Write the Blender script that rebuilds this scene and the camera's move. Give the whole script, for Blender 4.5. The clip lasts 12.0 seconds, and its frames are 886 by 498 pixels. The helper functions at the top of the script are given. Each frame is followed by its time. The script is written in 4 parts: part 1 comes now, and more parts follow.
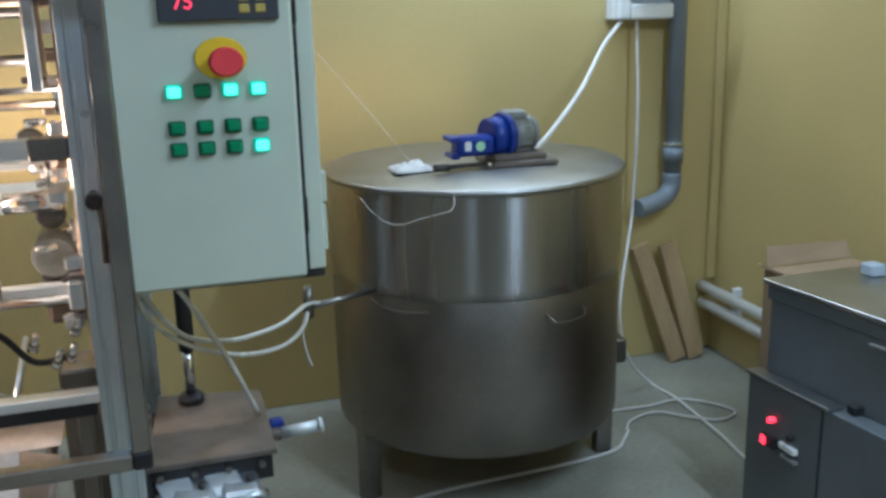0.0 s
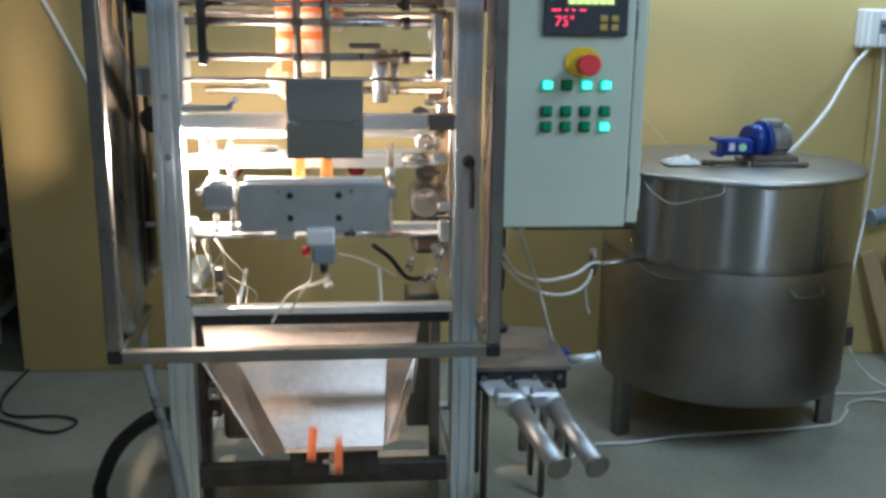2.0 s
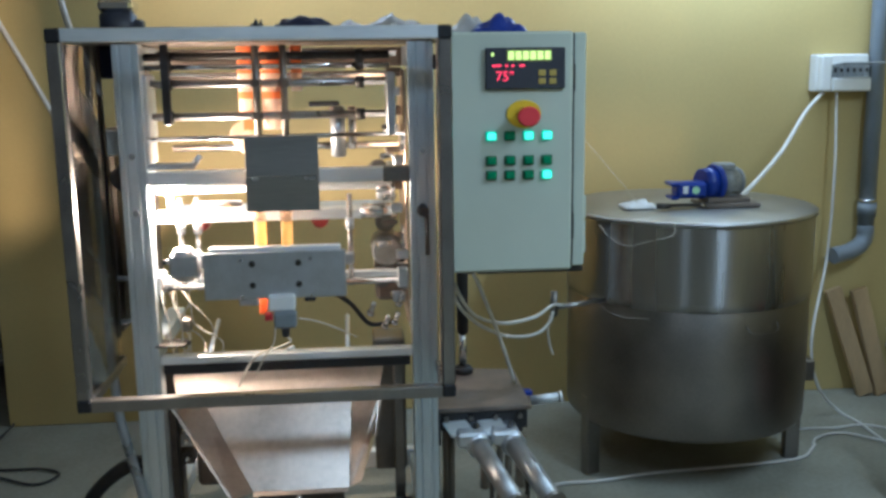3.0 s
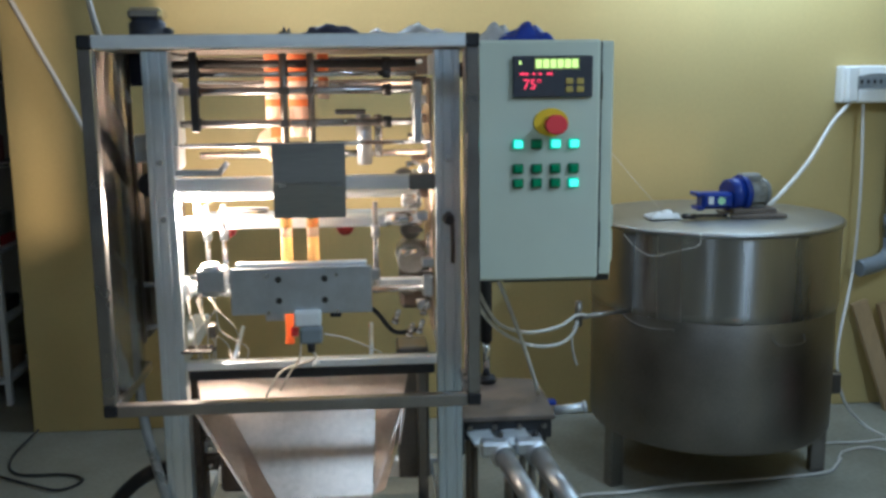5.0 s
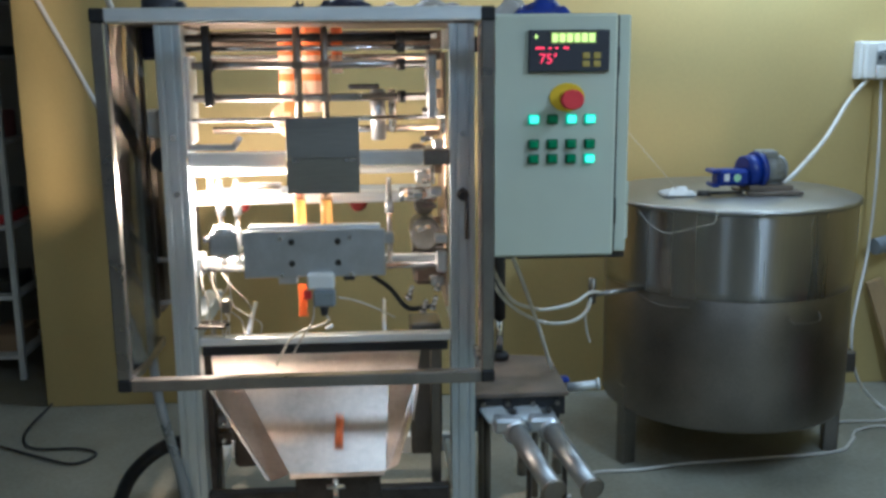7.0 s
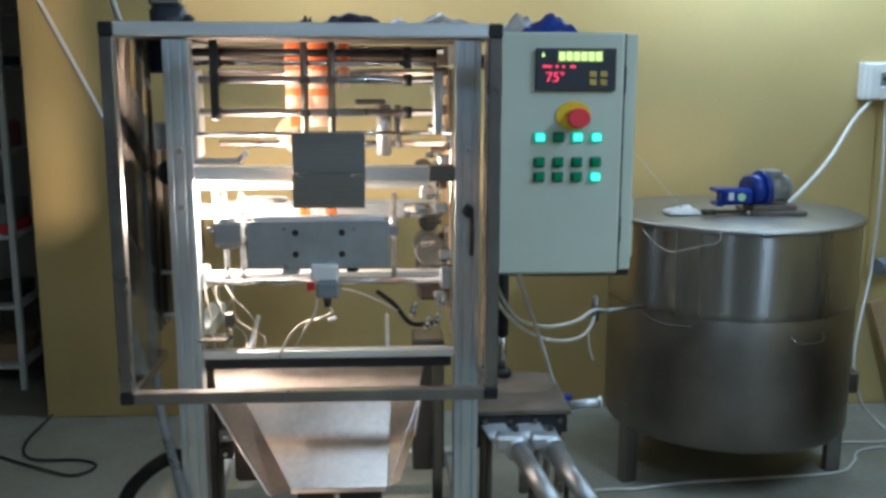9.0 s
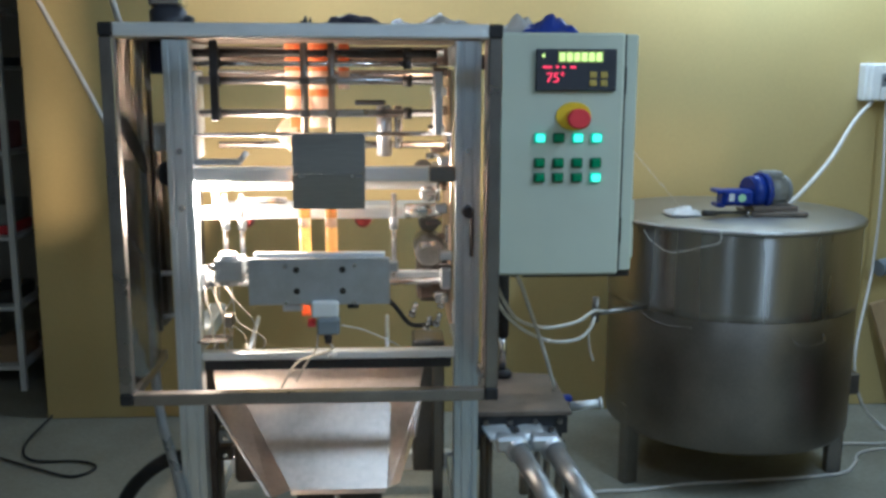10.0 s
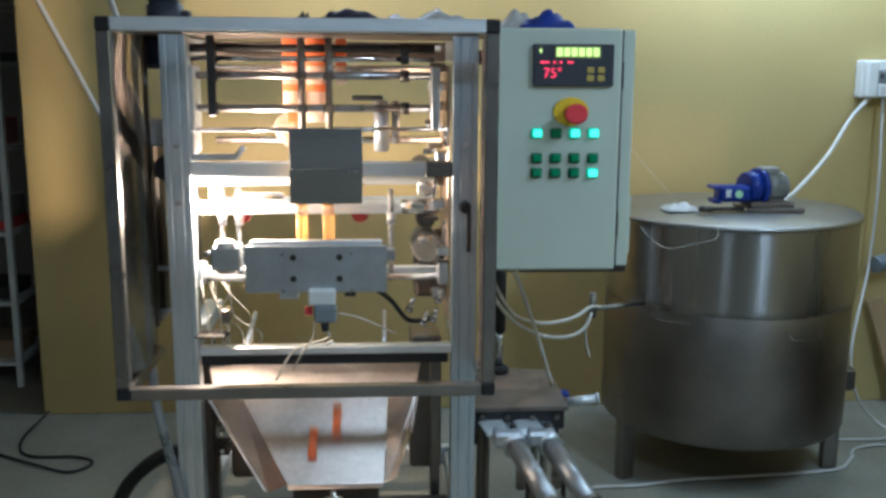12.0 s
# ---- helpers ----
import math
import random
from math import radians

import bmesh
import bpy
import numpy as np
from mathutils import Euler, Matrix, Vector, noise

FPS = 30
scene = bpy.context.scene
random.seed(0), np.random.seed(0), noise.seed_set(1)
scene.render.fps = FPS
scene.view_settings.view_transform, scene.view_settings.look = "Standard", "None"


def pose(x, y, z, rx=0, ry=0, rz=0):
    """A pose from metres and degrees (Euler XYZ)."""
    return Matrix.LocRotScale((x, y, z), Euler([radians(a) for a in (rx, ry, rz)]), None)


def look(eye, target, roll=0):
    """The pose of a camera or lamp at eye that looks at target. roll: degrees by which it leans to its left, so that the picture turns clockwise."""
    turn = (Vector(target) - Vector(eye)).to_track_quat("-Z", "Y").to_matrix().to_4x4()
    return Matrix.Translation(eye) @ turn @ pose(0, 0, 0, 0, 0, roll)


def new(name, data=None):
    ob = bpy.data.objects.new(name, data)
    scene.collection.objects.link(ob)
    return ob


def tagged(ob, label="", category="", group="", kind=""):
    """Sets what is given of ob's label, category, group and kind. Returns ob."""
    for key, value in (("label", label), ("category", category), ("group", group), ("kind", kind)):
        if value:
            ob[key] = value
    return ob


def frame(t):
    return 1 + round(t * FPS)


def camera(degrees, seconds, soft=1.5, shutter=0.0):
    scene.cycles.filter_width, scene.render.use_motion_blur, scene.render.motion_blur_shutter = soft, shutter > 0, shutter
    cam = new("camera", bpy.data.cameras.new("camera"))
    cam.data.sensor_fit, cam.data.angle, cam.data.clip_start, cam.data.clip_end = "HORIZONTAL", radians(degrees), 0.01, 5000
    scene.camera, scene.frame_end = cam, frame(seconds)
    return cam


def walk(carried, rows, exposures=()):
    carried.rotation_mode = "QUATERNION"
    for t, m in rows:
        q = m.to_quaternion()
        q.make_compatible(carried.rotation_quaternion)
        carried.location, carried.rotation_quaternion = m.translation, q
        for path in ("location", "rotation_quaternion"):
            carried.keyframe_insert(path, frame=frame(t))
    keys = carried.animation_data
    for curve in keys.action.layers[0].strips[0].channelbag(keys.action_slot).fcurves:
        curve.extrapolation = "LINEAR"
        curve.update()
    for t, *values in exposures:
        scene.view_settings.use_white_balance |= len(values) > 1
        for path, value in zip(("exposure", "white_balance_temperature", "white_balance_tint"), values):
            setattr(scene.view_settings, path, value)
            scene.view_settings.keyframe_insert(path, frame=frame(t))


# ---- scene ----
cam = camera(49.5, 12.0, soft=3.1, shutter=0.5)
PATH = [
    (0, (0.256, -1.687, 1.443), (0.816, 0.164, 0.931), -1.4),
    (0.3, (0.206, -1.752, 1.430), (0.825, 0.09, 0.958), -1.9),
    (0.5, (0.121, -1.802, 1.435), (0.818, 0.015, 0.977), -1.4),
    (0.7, (0.002, -1.867, 1.426), (0.656, -0.034, 0.966), -1.5),
    (1, (-0.184, -1.985, 1.424), (0.422, -0.145, 0.927), -1.7),
    (1.2, (-0.22, -2.055, 1.424), (0.34, -0.194, 0.949), -2.1),
    (1.5, (-0.235, -2.074, 1.446), (0.211, -0.182, 0.98), -0.7),
    (1.7, (-0.233, -2.145, 1.449), (0.094, -0.229, 0.98), -0.2),
    (2, (-0.162, -2.259, 1.459), (0.024, -0.326, 0.98), 0.7),
    (2.5, (-0.066, -2.367, 1.46), (0.095, -0.421, 1.027), -1.0),
    (3, (-0.046, -2.382, 1.472), (0.135, -0.426, 1.095), -0.8),
    (5, (-0.066, -2.381, 1.46), (0.078, -0.417, 1.109), -0.6),
    (5.5, (-0.073, -2.37, 1.453), (0.056, -0.411, 1.074), -0.3),
    (6, (-0.076, -2.372, 1.456), (0.047, -0.417, 1.05), -0.4),
    (6.5, (-0.068, -2.364, 1.458), (0.062, -0.411, 1.048), -0.2),
    (7, (-0.077, -2.367, 1.454), (0.046, -0.41, 1.057), -0.5),
    (9, (-0.087, -2.365, 1.462), (0.035, -0.403, 1.092), 0.2),
    (9.5, (-0.088, -2.356, 1.467), (0.034, -0.394, 1.098), 0.2),
    (10, (-0.086, -2.362, 1.46), (0.035, -0.4, 1.093), 0.2),
    (10.5, (-0.085, -2.366, 1.46), (0.04, -0.405, 1.088), 0.2),
    (11, (-0.082, -2.357, 1.455), (0.049, -0.397, 1.082), 0.0),
    (11.5, (-0.088, -2.367, 1.46), (0.041, -0.407, 1.084), 0.3),
    (12, (-0.086, -2.364, 1.454), (0.041, -0.403, 1.082), 0.3),
]
walk(cam, [(t, look(eye, target, roll)) for t, eye, target, roll in PATH],
     exposures=[(0.0, 0.55, 5420, 17), (0.5, 0.62, 5420, 17), (1.0, 0.52, 5420, 17), (1.5, 0.42, 5400, 17), (2.5, 0.42, 5290, 15),
                (3.0, 0.30, 5280, 15), (5.0, 0.22, 5280, 15), (7.0, 0.30, 5280, 15), (12.0, 0.28, 5280, 15)])

# ---- world and light ----
world = bpy.data.worlds.new("world")
scene.world = world
world.use_nodes = True
world.node_tree.nodes["Background"].inputs[0].default_value = (0.55, 0.62, 0.7, 1)
world.node_tree.nodes["Background"].inputs[1].default_value = 0.05


def lamp(name, kind, m, power, color, **kw):
    data = bpy.data.lights.new(name, kind)
    data.energy, data.color = power, color
    if "size" in kw:
        data.shape, data.size, data.size_y = "RECTANGLE", kw["size"], kw["size_y"]
    if "radius" in kw:
        data.shadow_soft_size = kw["radius"]
    ob = new(name, data)
    ob.matrix_world = m
    return ob


COOL = (0.72, 0.92, 1.0)
WARM = (1.0, 0.74, 0.47)
# fluorescent tubes on the ceiling, and the halogen bulb inside the machine
# x, y, height of the batten, turn, watts, length
# third and fifth tubes are unseen, added to brighten left and back wall
TUBES = [(0.02, -2.0, 2.75, 0, 9, 0.5), (1.70, -1.3, 2.75, 0, 31, 1.2), (-1.7, -2.6, 2.75, 0, 0.6, 1.2), (1.50, 1.30, 2.32, 90, 10, 1.2), (-0.15, 1.30, 2.32, 90, 3.8, 1.2)]
for tx, ty, tz, turn, watts, reach in TUBES:
    lamp("tube_light", "AREA", pose(tx, ty, tz - 0.15, 0, 0, turn), watts, COOL, size=0.045, size_y=reach)
BULB = (-0.552, 0.305, 1.108)
lamp("bulb_light", "POINT", pose(*BULB), 58, WARM, radius=0.015)

# ---- materials ----
MATS = {}


def mat(name, color, rough=0.6, metal=0.0, var=0.18, scale=9.0, bump=0.08, fine=140.0, stretch=(1, 1, 1), stain=None, glow=0.0, clear=0.0, ior=1.45):
    """A material with coarse and fine variation of colour, roughness and relief, in metres of the thing's own space."""
    if name in MATS:
        return MATS[name]
    m = bpy.data.materials.new(name)
    m.use_nodes = True
    nt = m.node_tree
    b = nt.nodes["Principled BSDF"]
    tc = nt.nodes.new("ShaderNodeTexCoord")
    mp = nt.nodes.new("ShaderNodeMapping")
    mp.inputs["Scale"].default_value = stretch
    nt.links.new(tc.outputs["Object"], mp.inputs[0])
    coarse = nt.nodes.new("ShaderNodeTexNoise")
    coarse.inputs["Scale"].default_value, coarse.inputs["Detail"].default_value = scale, 5
    grain = nt.nodes.new("ShaderNodeTexNoise")
    grain.inputs["Scale"].default_value, grain.inputs["Detail"].default_value = fine, 3
    for n in (coarse, grain):
        nt.links.new(mp.outputs[0], n.inputs["Vector"])
    ramp = nt.nodes.new("ShaderNodeValToRGB")
    lo = [c * (1 - var) for c in color]
    hi = [min(1, c * (1 + var)) for c in color]
    ramp.color_ramp.elements[0].position, ramp.color_ramp.elements[1].position = 0.3, 0.7
    ramp.color_ramp.elements[0].color, ramp.color_ramp.elements[1].color = (*(stain or lo), 1), (*hi, 1)
    mix = nt.nodes.new("ShaderNodeMath")
    mix.operation = "MULTIPLY_ADD"
    mix.inputs[1].default_value = 0.35
    nt.links.new(grain.outputs[0], mix.inputs[0])
    sub = nt.nodes.new("ShaderNodeMath")
    sub.operation = "MULTIPLY_ADD"
    sub.inputs[1].default_value, sub.inputs[2].default_value = 0.9, -0.12
    nt.links.new(coarse.outputs[0], sub.inputs[0])
    nt.links.new(sub.outputs[0], mix.inputs[2])
    nt.links.new(mix.outputs[0], ramp.inputs[0])
    nt.links.new(ramp.outputs[0], b.inputs["Base Color"])
    rr = nt.nodes.new("ShaderNodeMapRange")
    rr.inputs["To Min"].default_value, rr.inputs["To Max"].default_value = max(0.02, rough - 0.1), min(1, rough + 0.1)
    nt.links.new(coarse.outputs[0], rr.inputs[0])
    nt.links.new(rr.outputs[0], b.inputs["Roughness"])
    b.inputs["Metallic"].default_value = metal
    b.inputs["IOR"].default_value = ior
    if bump:
        bp = nt.nodes.new("ShaderNodeBump")
        bp.inputs["Strength"].default_value, bp.inputs["Distance"].default_value = bump, 0.004
        nt.links.new(mix.outputs[0], bp.inputs["Height"])
        nt.links.new(bp.outputs[0], b.inputs["Normal"])
    if glow:
        b.inputs["Emission Color"].default_value = (*color, 1)
        b.inputs["Emission Strength"].default_value = glow
    if clear:
        b.inputs["Transmission Weight"].default_value = clear
    MATS[name] = m
    return m


WALL = mat("ochre_paint", (0.50, 0.385, 0.155), 0.55, var=0.07, scale=1.6, bump=0.12, fine=60)
FLOOR = mat("concrete", (0.268, 0.262, 0.208), 0.75, stain=(0.19, 0.178, 0.135), var=0.22, scale=2.2, bump=0.35, fine=55)
CEIL = mat("ceiling_paint", (0.75, 0.74, 0.68), 0.8, var=0.04, scale=2)
PLAIN = mat("far_plaster", (0.42, 0.405, 0.365), 0.8, var=0.1, scale=2)
ALU = mat("aluminium", (0.60, 0.68, 0.74), 0.42, 0.9, var=0.10, scale=14, bump=0.05, stretch=(1, 1, 0.15))
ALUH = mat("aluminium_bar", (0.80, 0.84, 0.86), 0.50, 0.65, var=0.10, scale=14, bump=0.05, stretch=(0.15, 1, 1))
ALUP = mat("milled_aluminium", (0.60, 0.63, 0.66), 0.45, 1.0, var=0.10, scale=20, bump=0.05)
# darker aluminium: the dim surroundings mirrored in the guard are in its colour
GUARD = mat("darkened_aluminium", (0.35, 0.34, 0.33), 0.30, 1.0, var=0.14, scale=10, bump=0.05)
PLATEM = mat("ground_plate", (0.40, 0.405, 0.40), 0.40, 1.0, var=0.16, scale=8, bump=0.05, fine=200, stretch=(0.1, 1, 1))
STEEL = mat("brushed_steel", (0.36, 0.345, 0.325), 0.40, 1.0, var=0.16, scale=5, bump=0, fine=220, stretch=(1, 1, 0.05))
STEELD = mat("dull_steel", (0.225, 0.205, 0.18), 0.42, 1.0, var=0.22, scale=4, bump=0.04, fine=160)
STEELL = mat("lid_steel", (0.33, 0.325, 0.31), 0.38, 1.0, var=0.12, scale=6, bump=0.03)
SHEET = mat("chute_steel", (0.54, 0.46, 0.39), 0.33, 1.0, stain=(0.40, 0.335, 0.28), var=0.10, scale=7, bump=0.25, fine=60)
# lighter, rougher copy: the bulb's brightness on the back sheet is put into it
SHEETB = mat("matt_lit_chute_steel", (0.60, 0.54, 0.49), 0.55, 0.9, stain=(0.48, 0.42, 0.37), var=0.10, scale=7, bump=0.12, fine=60)
CHROME = mat("chrome", (0.75, 0.75, 0.75), 0.12, 1.0, var=0.05, bump=0)
BLACK = mat("black_plastic", (0.02, 0.02, 0.022), 0.45, var=0.2, scale=30, bump=0.05)
CYL = mat("worn_cylinder_steel", (0.40, 0.41, 0.41), 0.46, 1.0, var=0.12, scale=25, bump=0)
DARK = mat("dark_iron", (0.06, 0.055, 0.05), 0.5, 0.6, var=0.3, scale=20, bump=0.1)
# steel browned so that its colour carries the bulb's warm glow
WARMPL = mat("glow_tinted_steel", (0.62, 0.48, 0.36), 0.38, 0.8, var=0.2, scale=12, bump=0.12)
BROWN = mat("brown_plate", (0.15, 0.122, 0.10), 0.50, 0.3, var=0.3, scale=14, bump=0.12)
CABP = mat("grey_green_enamel", (0.50, 0.545, 0.455), 0.42, var=0.05, scale=5, bump=0.10, fine=320)
BLUE = mat("blue_enamel", (0.012, 0.035, 0.24), 0.32, var=0.2, scale=20, bump=0.08)
GREYP = mat("grey_cast", (0.26, 0.26, 0.24), 0.5, 0.3, var=0.2, scale=25, bump=0.15)
DIMW = mat("dim_wall", (0.33, 0.35, 0.36), 0.8, var=0.1, scale=2)
WHITE = mat("white_plastic", (0.75, 0.75, 0.72), 0.4, var=0.06, scale=12, bump=0.03)
CABLE = mat("white_cable", (0.62, 0.60, 0.55), 0.45, var=0.1, scale=20)
HOSE = mat("clear_hose", (0.72, 0.70, 0.62), 0.25, var=0.15, scale=20, bump=0, clear=0.12)
PVC = mat("grey_pvc", (0.20, 0.225, 0.25), 0.35, var=0.1, scale=9, bump=0.03)
WOOD = mat("raw_plank", (0.42, 0.29, 0.15), 0.7, var=0.2, scale=10, bump=0.2, stretch=(1, 1, 0.12))
CARD = mat("cardboard", (0.32, 0.22, 0.13), 0.8, var=0.12, scale=8, bump=0.1)
GREYE = mat("dark_grey_enamel", (0.115, 0.125, 0.13), 0.42, var=0.12, scale=5, bump=0.06)
RED = mat("red_plastic", (0.70, 0.06, 0.07), 0.35, var=0.08, bump=0.02)
YELLOW = mat("yellow_plate", (0.75, 0.50, 0.02), 0.42, var=0.08, bump=0.02)
GREEN = mat("green_lens", (0.01, 0.22, 0.09), 0.3, var=0.15, bump=0.02)
GREENL = mat("lit_green_lens", (0.15, 1.0, 0.66), 0.3, var=0.03, bump=0, glow=1.0)
# faint glow on the bezel stands in for the halo of a lit lens
BEZELL = mat("halo_green_bezel", (0.01, 0.42, 0.25), 0.4, var=0.05, bump=0, glow=0.45)
REDL = mat("red_indicator", (1.0, 0.03, 0.05), 0.3, var=0.03, bump=0, glow=2.2)
LCD = mat("lit_number_bar", (0.75, 1.0, 0.25), 0.3, var=0.03, bump=0, glow=0.8)
LEDR = mat("red_digits", (1.0, 0.05, 0.10), 0.3, var=0.03, bump=0, glow=1.1)
KEYPAD = mat("ochre_keys", (0.45, 0.34, 0.08), 0.5, var=0.1)
SCREEN = mat("dark_screen", (0.055, 0.058, 0.070), 0.25, var=0.1, bump=0)
ORANGE = mat("orange_film", (0.88, 0.27, 0.10), 0.3, var=0.12, scale=25, bump=0.15)
# orange tube film yellowed: the bulb's light through it is in the colour
AMBER = mat("bulb_lit_orange_film", (0.92, 0.60, 0.26), 0.3, var=0.12, scale=25, bump=0.15)
PALEF = mat("pale_film", (0.85, 0.70, 0.58), 0.3, var=0.08, scale=25, bump=0.1)
# thin films let half of the light through
for film, through_colour in ((ORANGE, (1.0, 0.45, 0.16, 1)), (PALEF, (1.0, 0.86, 0.70, 1)), (AMBER, (1.0, 0.76, 0.38, 1))):
    fn = film.node_tree.nodes
    tl, mx = fn.new("ShaderNodeBsdfTranslucent"), fn.new("ShaderNodeMixShader")
    tl.inputs["Color"].default_value = through_colour
    mx.inputs[0].default_value = 0.5
    film.node_tree.links.new(fn["Principled BSDF"].outputs[0], mx.inputs[1])
    film.node_tree.links.new(tl.outputs[0], mx.inputs[2])
    film.node_tree.links.new(mx.outputs[0], fn["Material Output"].inputs[0])
BULBM = mat("bulb_glass", (1.0, 0.72, 0.40), 0.3, var=0.02, bump=0, glow=30)
TUBEM = mat("tube_glass", (0.90, 0.97, 1.0), 0.3, var=0.02, bump=0, glow=6)
CLEAR = mat("clear_sheet", (0.92, 0.93, 0.92), 0.06, var=0.02, bump=0, clear=1.0, ior=1.2)
# clear sheet by nature; the warm reflection is put into its brown
WARMPC = mat("scuffed_warm_polycarbonate", (0.50, 0.36, 0.27), 0.28, var=0.2, scale=9, bump=0.08, clear=0.45)
CLEAR.node_tree.nodes["Map Range"].inputs["To Max"].default_value = 0.14
CLEAR.node_tree.nodes["Principled BSDF"].inputs["Specular IOR Level"].default_value = 0.2
POLY = mat("wrinkled_polythene", (0.75, 0.74, 0.72), 0.25, var=0.1, scale=20, bump=0.5, clear=0.55)


def brushed(m, amount, turn):
    """Circular brushing round the upright axis."""
    nt = m.node_tree
    tg = nt.nodes.new("ShaderNodeTangent")
    tg.direction_type, tg.axis = "RADIAL", "Z"
    b = nt.nodes["Principled BSDF"]
    nt.links.new(tg.outputs[0], b.inputs["Tangent"])
    b.inputs["Anisotropic"].default_value = amount
    b.inputs["Anisotropic Rotation"].default_value = turn


STEEL.node_tree.nodes["Map Range"].inputs["To Min"].default_value = 0.25
STEEL.node_tree.nodes["Map Range"].inputs["To Max"].default_value = 0.30
brushed(STEEL, 1.0, 0.25)
brushed(STEELD, 0.5, 0.25)


# ---- geometry helpers ----
def bevel(bm, w, seg=1):
    if w:
        bmesh.ops.bevel(bm, geom=bm.edges[:], offset=w, segments=seg, affect="EDGES", clamp_overlap=True)
    return bm


def box(x0, x1, y0, y1, z0, z1, w=0.002, into=None):
    bm = bmesh.new()
    bmesh.ops.create_cube(bm, size=1.0)
    for v in bm.verts:
        v.co = Vector(((x0 + x1) / 2 + v.co.x * (x1 - x0), (y0 + y1) / 2 + v.co.y * (y1 - y0), (z0 + z1) / 2 + v.co.z * (z1 - z0)))
    bevel(bm, w)
    return merge(into, bm)


def merge(into, bm):
    if into is None:
        return bm
    me = bpy.data.meshes.new("join")
    bm.to_mesh(me)
    bm.free()
    into.from_mesh(me)
    bpy.data.meshes.remove(me)
    return into


def rod(a, b, r, r2=None, n=16, w=0.0, into=None):
    """A round bar from a to b."""
    a, b = Vector(a), Vector(b)
    bm = bmesh.new()
    bmesh.ops.create_cone(bm, cap_ends=True, segments=n, radius1=r, radius2=r if r2 is None else r2, depth=(b - a).length)
    if w:
        rim = [e for e in bm.edges if len(e.link_faces) == 2 and any(len(f.verts) > 4 for f in e.link_faces)]
        bmesh.ops.bevel(bm, geom=rim, offset=w, segments=2, affect="EDGES")
    q = Vector((0, 0, 1)).rotation_difference(b - a).to_matrix().to_4x4()
    bmesh.ops.transform(bm, matrix=Matrix.Translation((a + b) / 2) @ q, verts=bm.verts)
    for f in bm.faces:
        f.smooth = len(f.verts) == 4
    return merge(into, bm)


def spline(pts, per=8):
    """Points on a smooth curve through pts."""
    p = [Vector(q) for q in pts]
    p = [2 * p[0] - p[1], *p, 2 * p[-1] - p[-2]]
    out = []
    for i in range(1, len(p) - 2):
        for k in range(per):
            t = k / per
            a, b, c, d = p[i - 1], p[i], p[i + 1], p[i + 2]
            out.append(0.5 * (2 * b + (c - a) * t + (2 * a - 5 * b + 4 * c - d) * t * t + (3 * b - a - 3 * c + d) * t ** 3))
    return out + [p[-2]]


def tube(pts, r, n=8, per=8, into=None):
    """A round cable or pipe along a smooth curve."""
    path = spline(pts, per)
    bm = bmesh.new()
    rings = []
    up = Vector((0.13, 0.21, 0.97))
    for i, p in enumerate(path):
        d = (path[min(i + 1, len(path) - 1)] - path[max(i - 1, 0)]).normalized()
        s = d.cross(up).normalized()
        u = s.cross(d)
        rings.append([bm.verts.new(p + r * (math.cos(2 * math.pi * k / n) * s + math.sin(2 * math.pi * k / n) * u)) for k in range(n)])
    for a, b in zip(rings, rings[1:]):
        for k in range(n):
            f = bm.faces.new((a[k], a[(k + 1) % n], b[(k + 1) % n], b[k]))
            f.smooth = True
    bm.faces.new(rings[0][::-1])
    bm.faces.new(rings[-1])
    bmesh.ops.recalc_face_normals(bm, faces=bm.faces[:])
    return merge(into, bm)


def lathe(profile, cx, cy, n=64, into=None):
    """A turned body round an upright axis; profile: radius, height."""
    bm = bmesh.new()
    rings = []
    for r, z in profile:
        rings.append([bm.verts.new((cx + r * math.cos(2 * math.pi * k / n), cy + r * math.sin(2 * math.pi * k / n), z)) for k in range(n)])
    for a, b in zip(rings, rings[1:]):
        for k in range(n):
            f = bm.faces.new((a[k], a[(k + 1) % n], b[(k + 1) % n], b[k]))
            f.smooth = True
    bmesh.ops.recalc_face_normals(bm, faces=bm.faces[:])
    return merge(into, bm)


def slab(pts, thick, w=0.0, into=None):
    """A sheet through the corners pts, thickened along its normal."""
    bm = bmesh.new()
    f = bm.faces.new([bm.verts.new(p) for p in pts])
    bm.normal_update()
    d = f.normal * thick
    r = bmesh.ops.extrude_face_region(bm, geom=[f])
    for v in r["geom"]:
        if isinstance(v, bmesh.types.BMVert):
            v.co += d
    bmesh.ops.recalc_face_normals(bm, faces=bm.faces[:])
    bevel(bm, w)
    return merge(into, bm)


def prism(pts, h, w=0.002):
    """A flat body with the outline pts, raised by h."""
    up = (Vector(pts[1]) - Vector(pts[0])).cross(Vector(pts[2]) - Vector(pts[1])).z > 0
    return slab(pts if up else pts[::-1], h, w)


BASE = {}


def thing(name, base, label, category, group="", kind=""):
    ob = new(name)
    ob.empty_display_size = 0.05
    ob.location = base
    BASE[ob.name] = Vector(base)
    return tagged(ob, label, category, group, kind)


def part(name, bm, material, parent=None, label=""):
    me = bpy.data.meshes.new(name)
    if parent is not None:
        base = BASE[parent.name]
        bmesh.ops.translate(bm, verts=bm.verts, vec=-base)
    bm.to_mesh(me)
    bm.free()
    me.materials.append(material)
    ob = new(name, me)
    if parent is not None:
        ob.parent = parent
        BASE[ob.name] = base
    return tagged(ob, label)


def single(name, bm, material, label, category, group="", kind=""):
    return tagged(part(name, bm, material), label, category, group, kind)


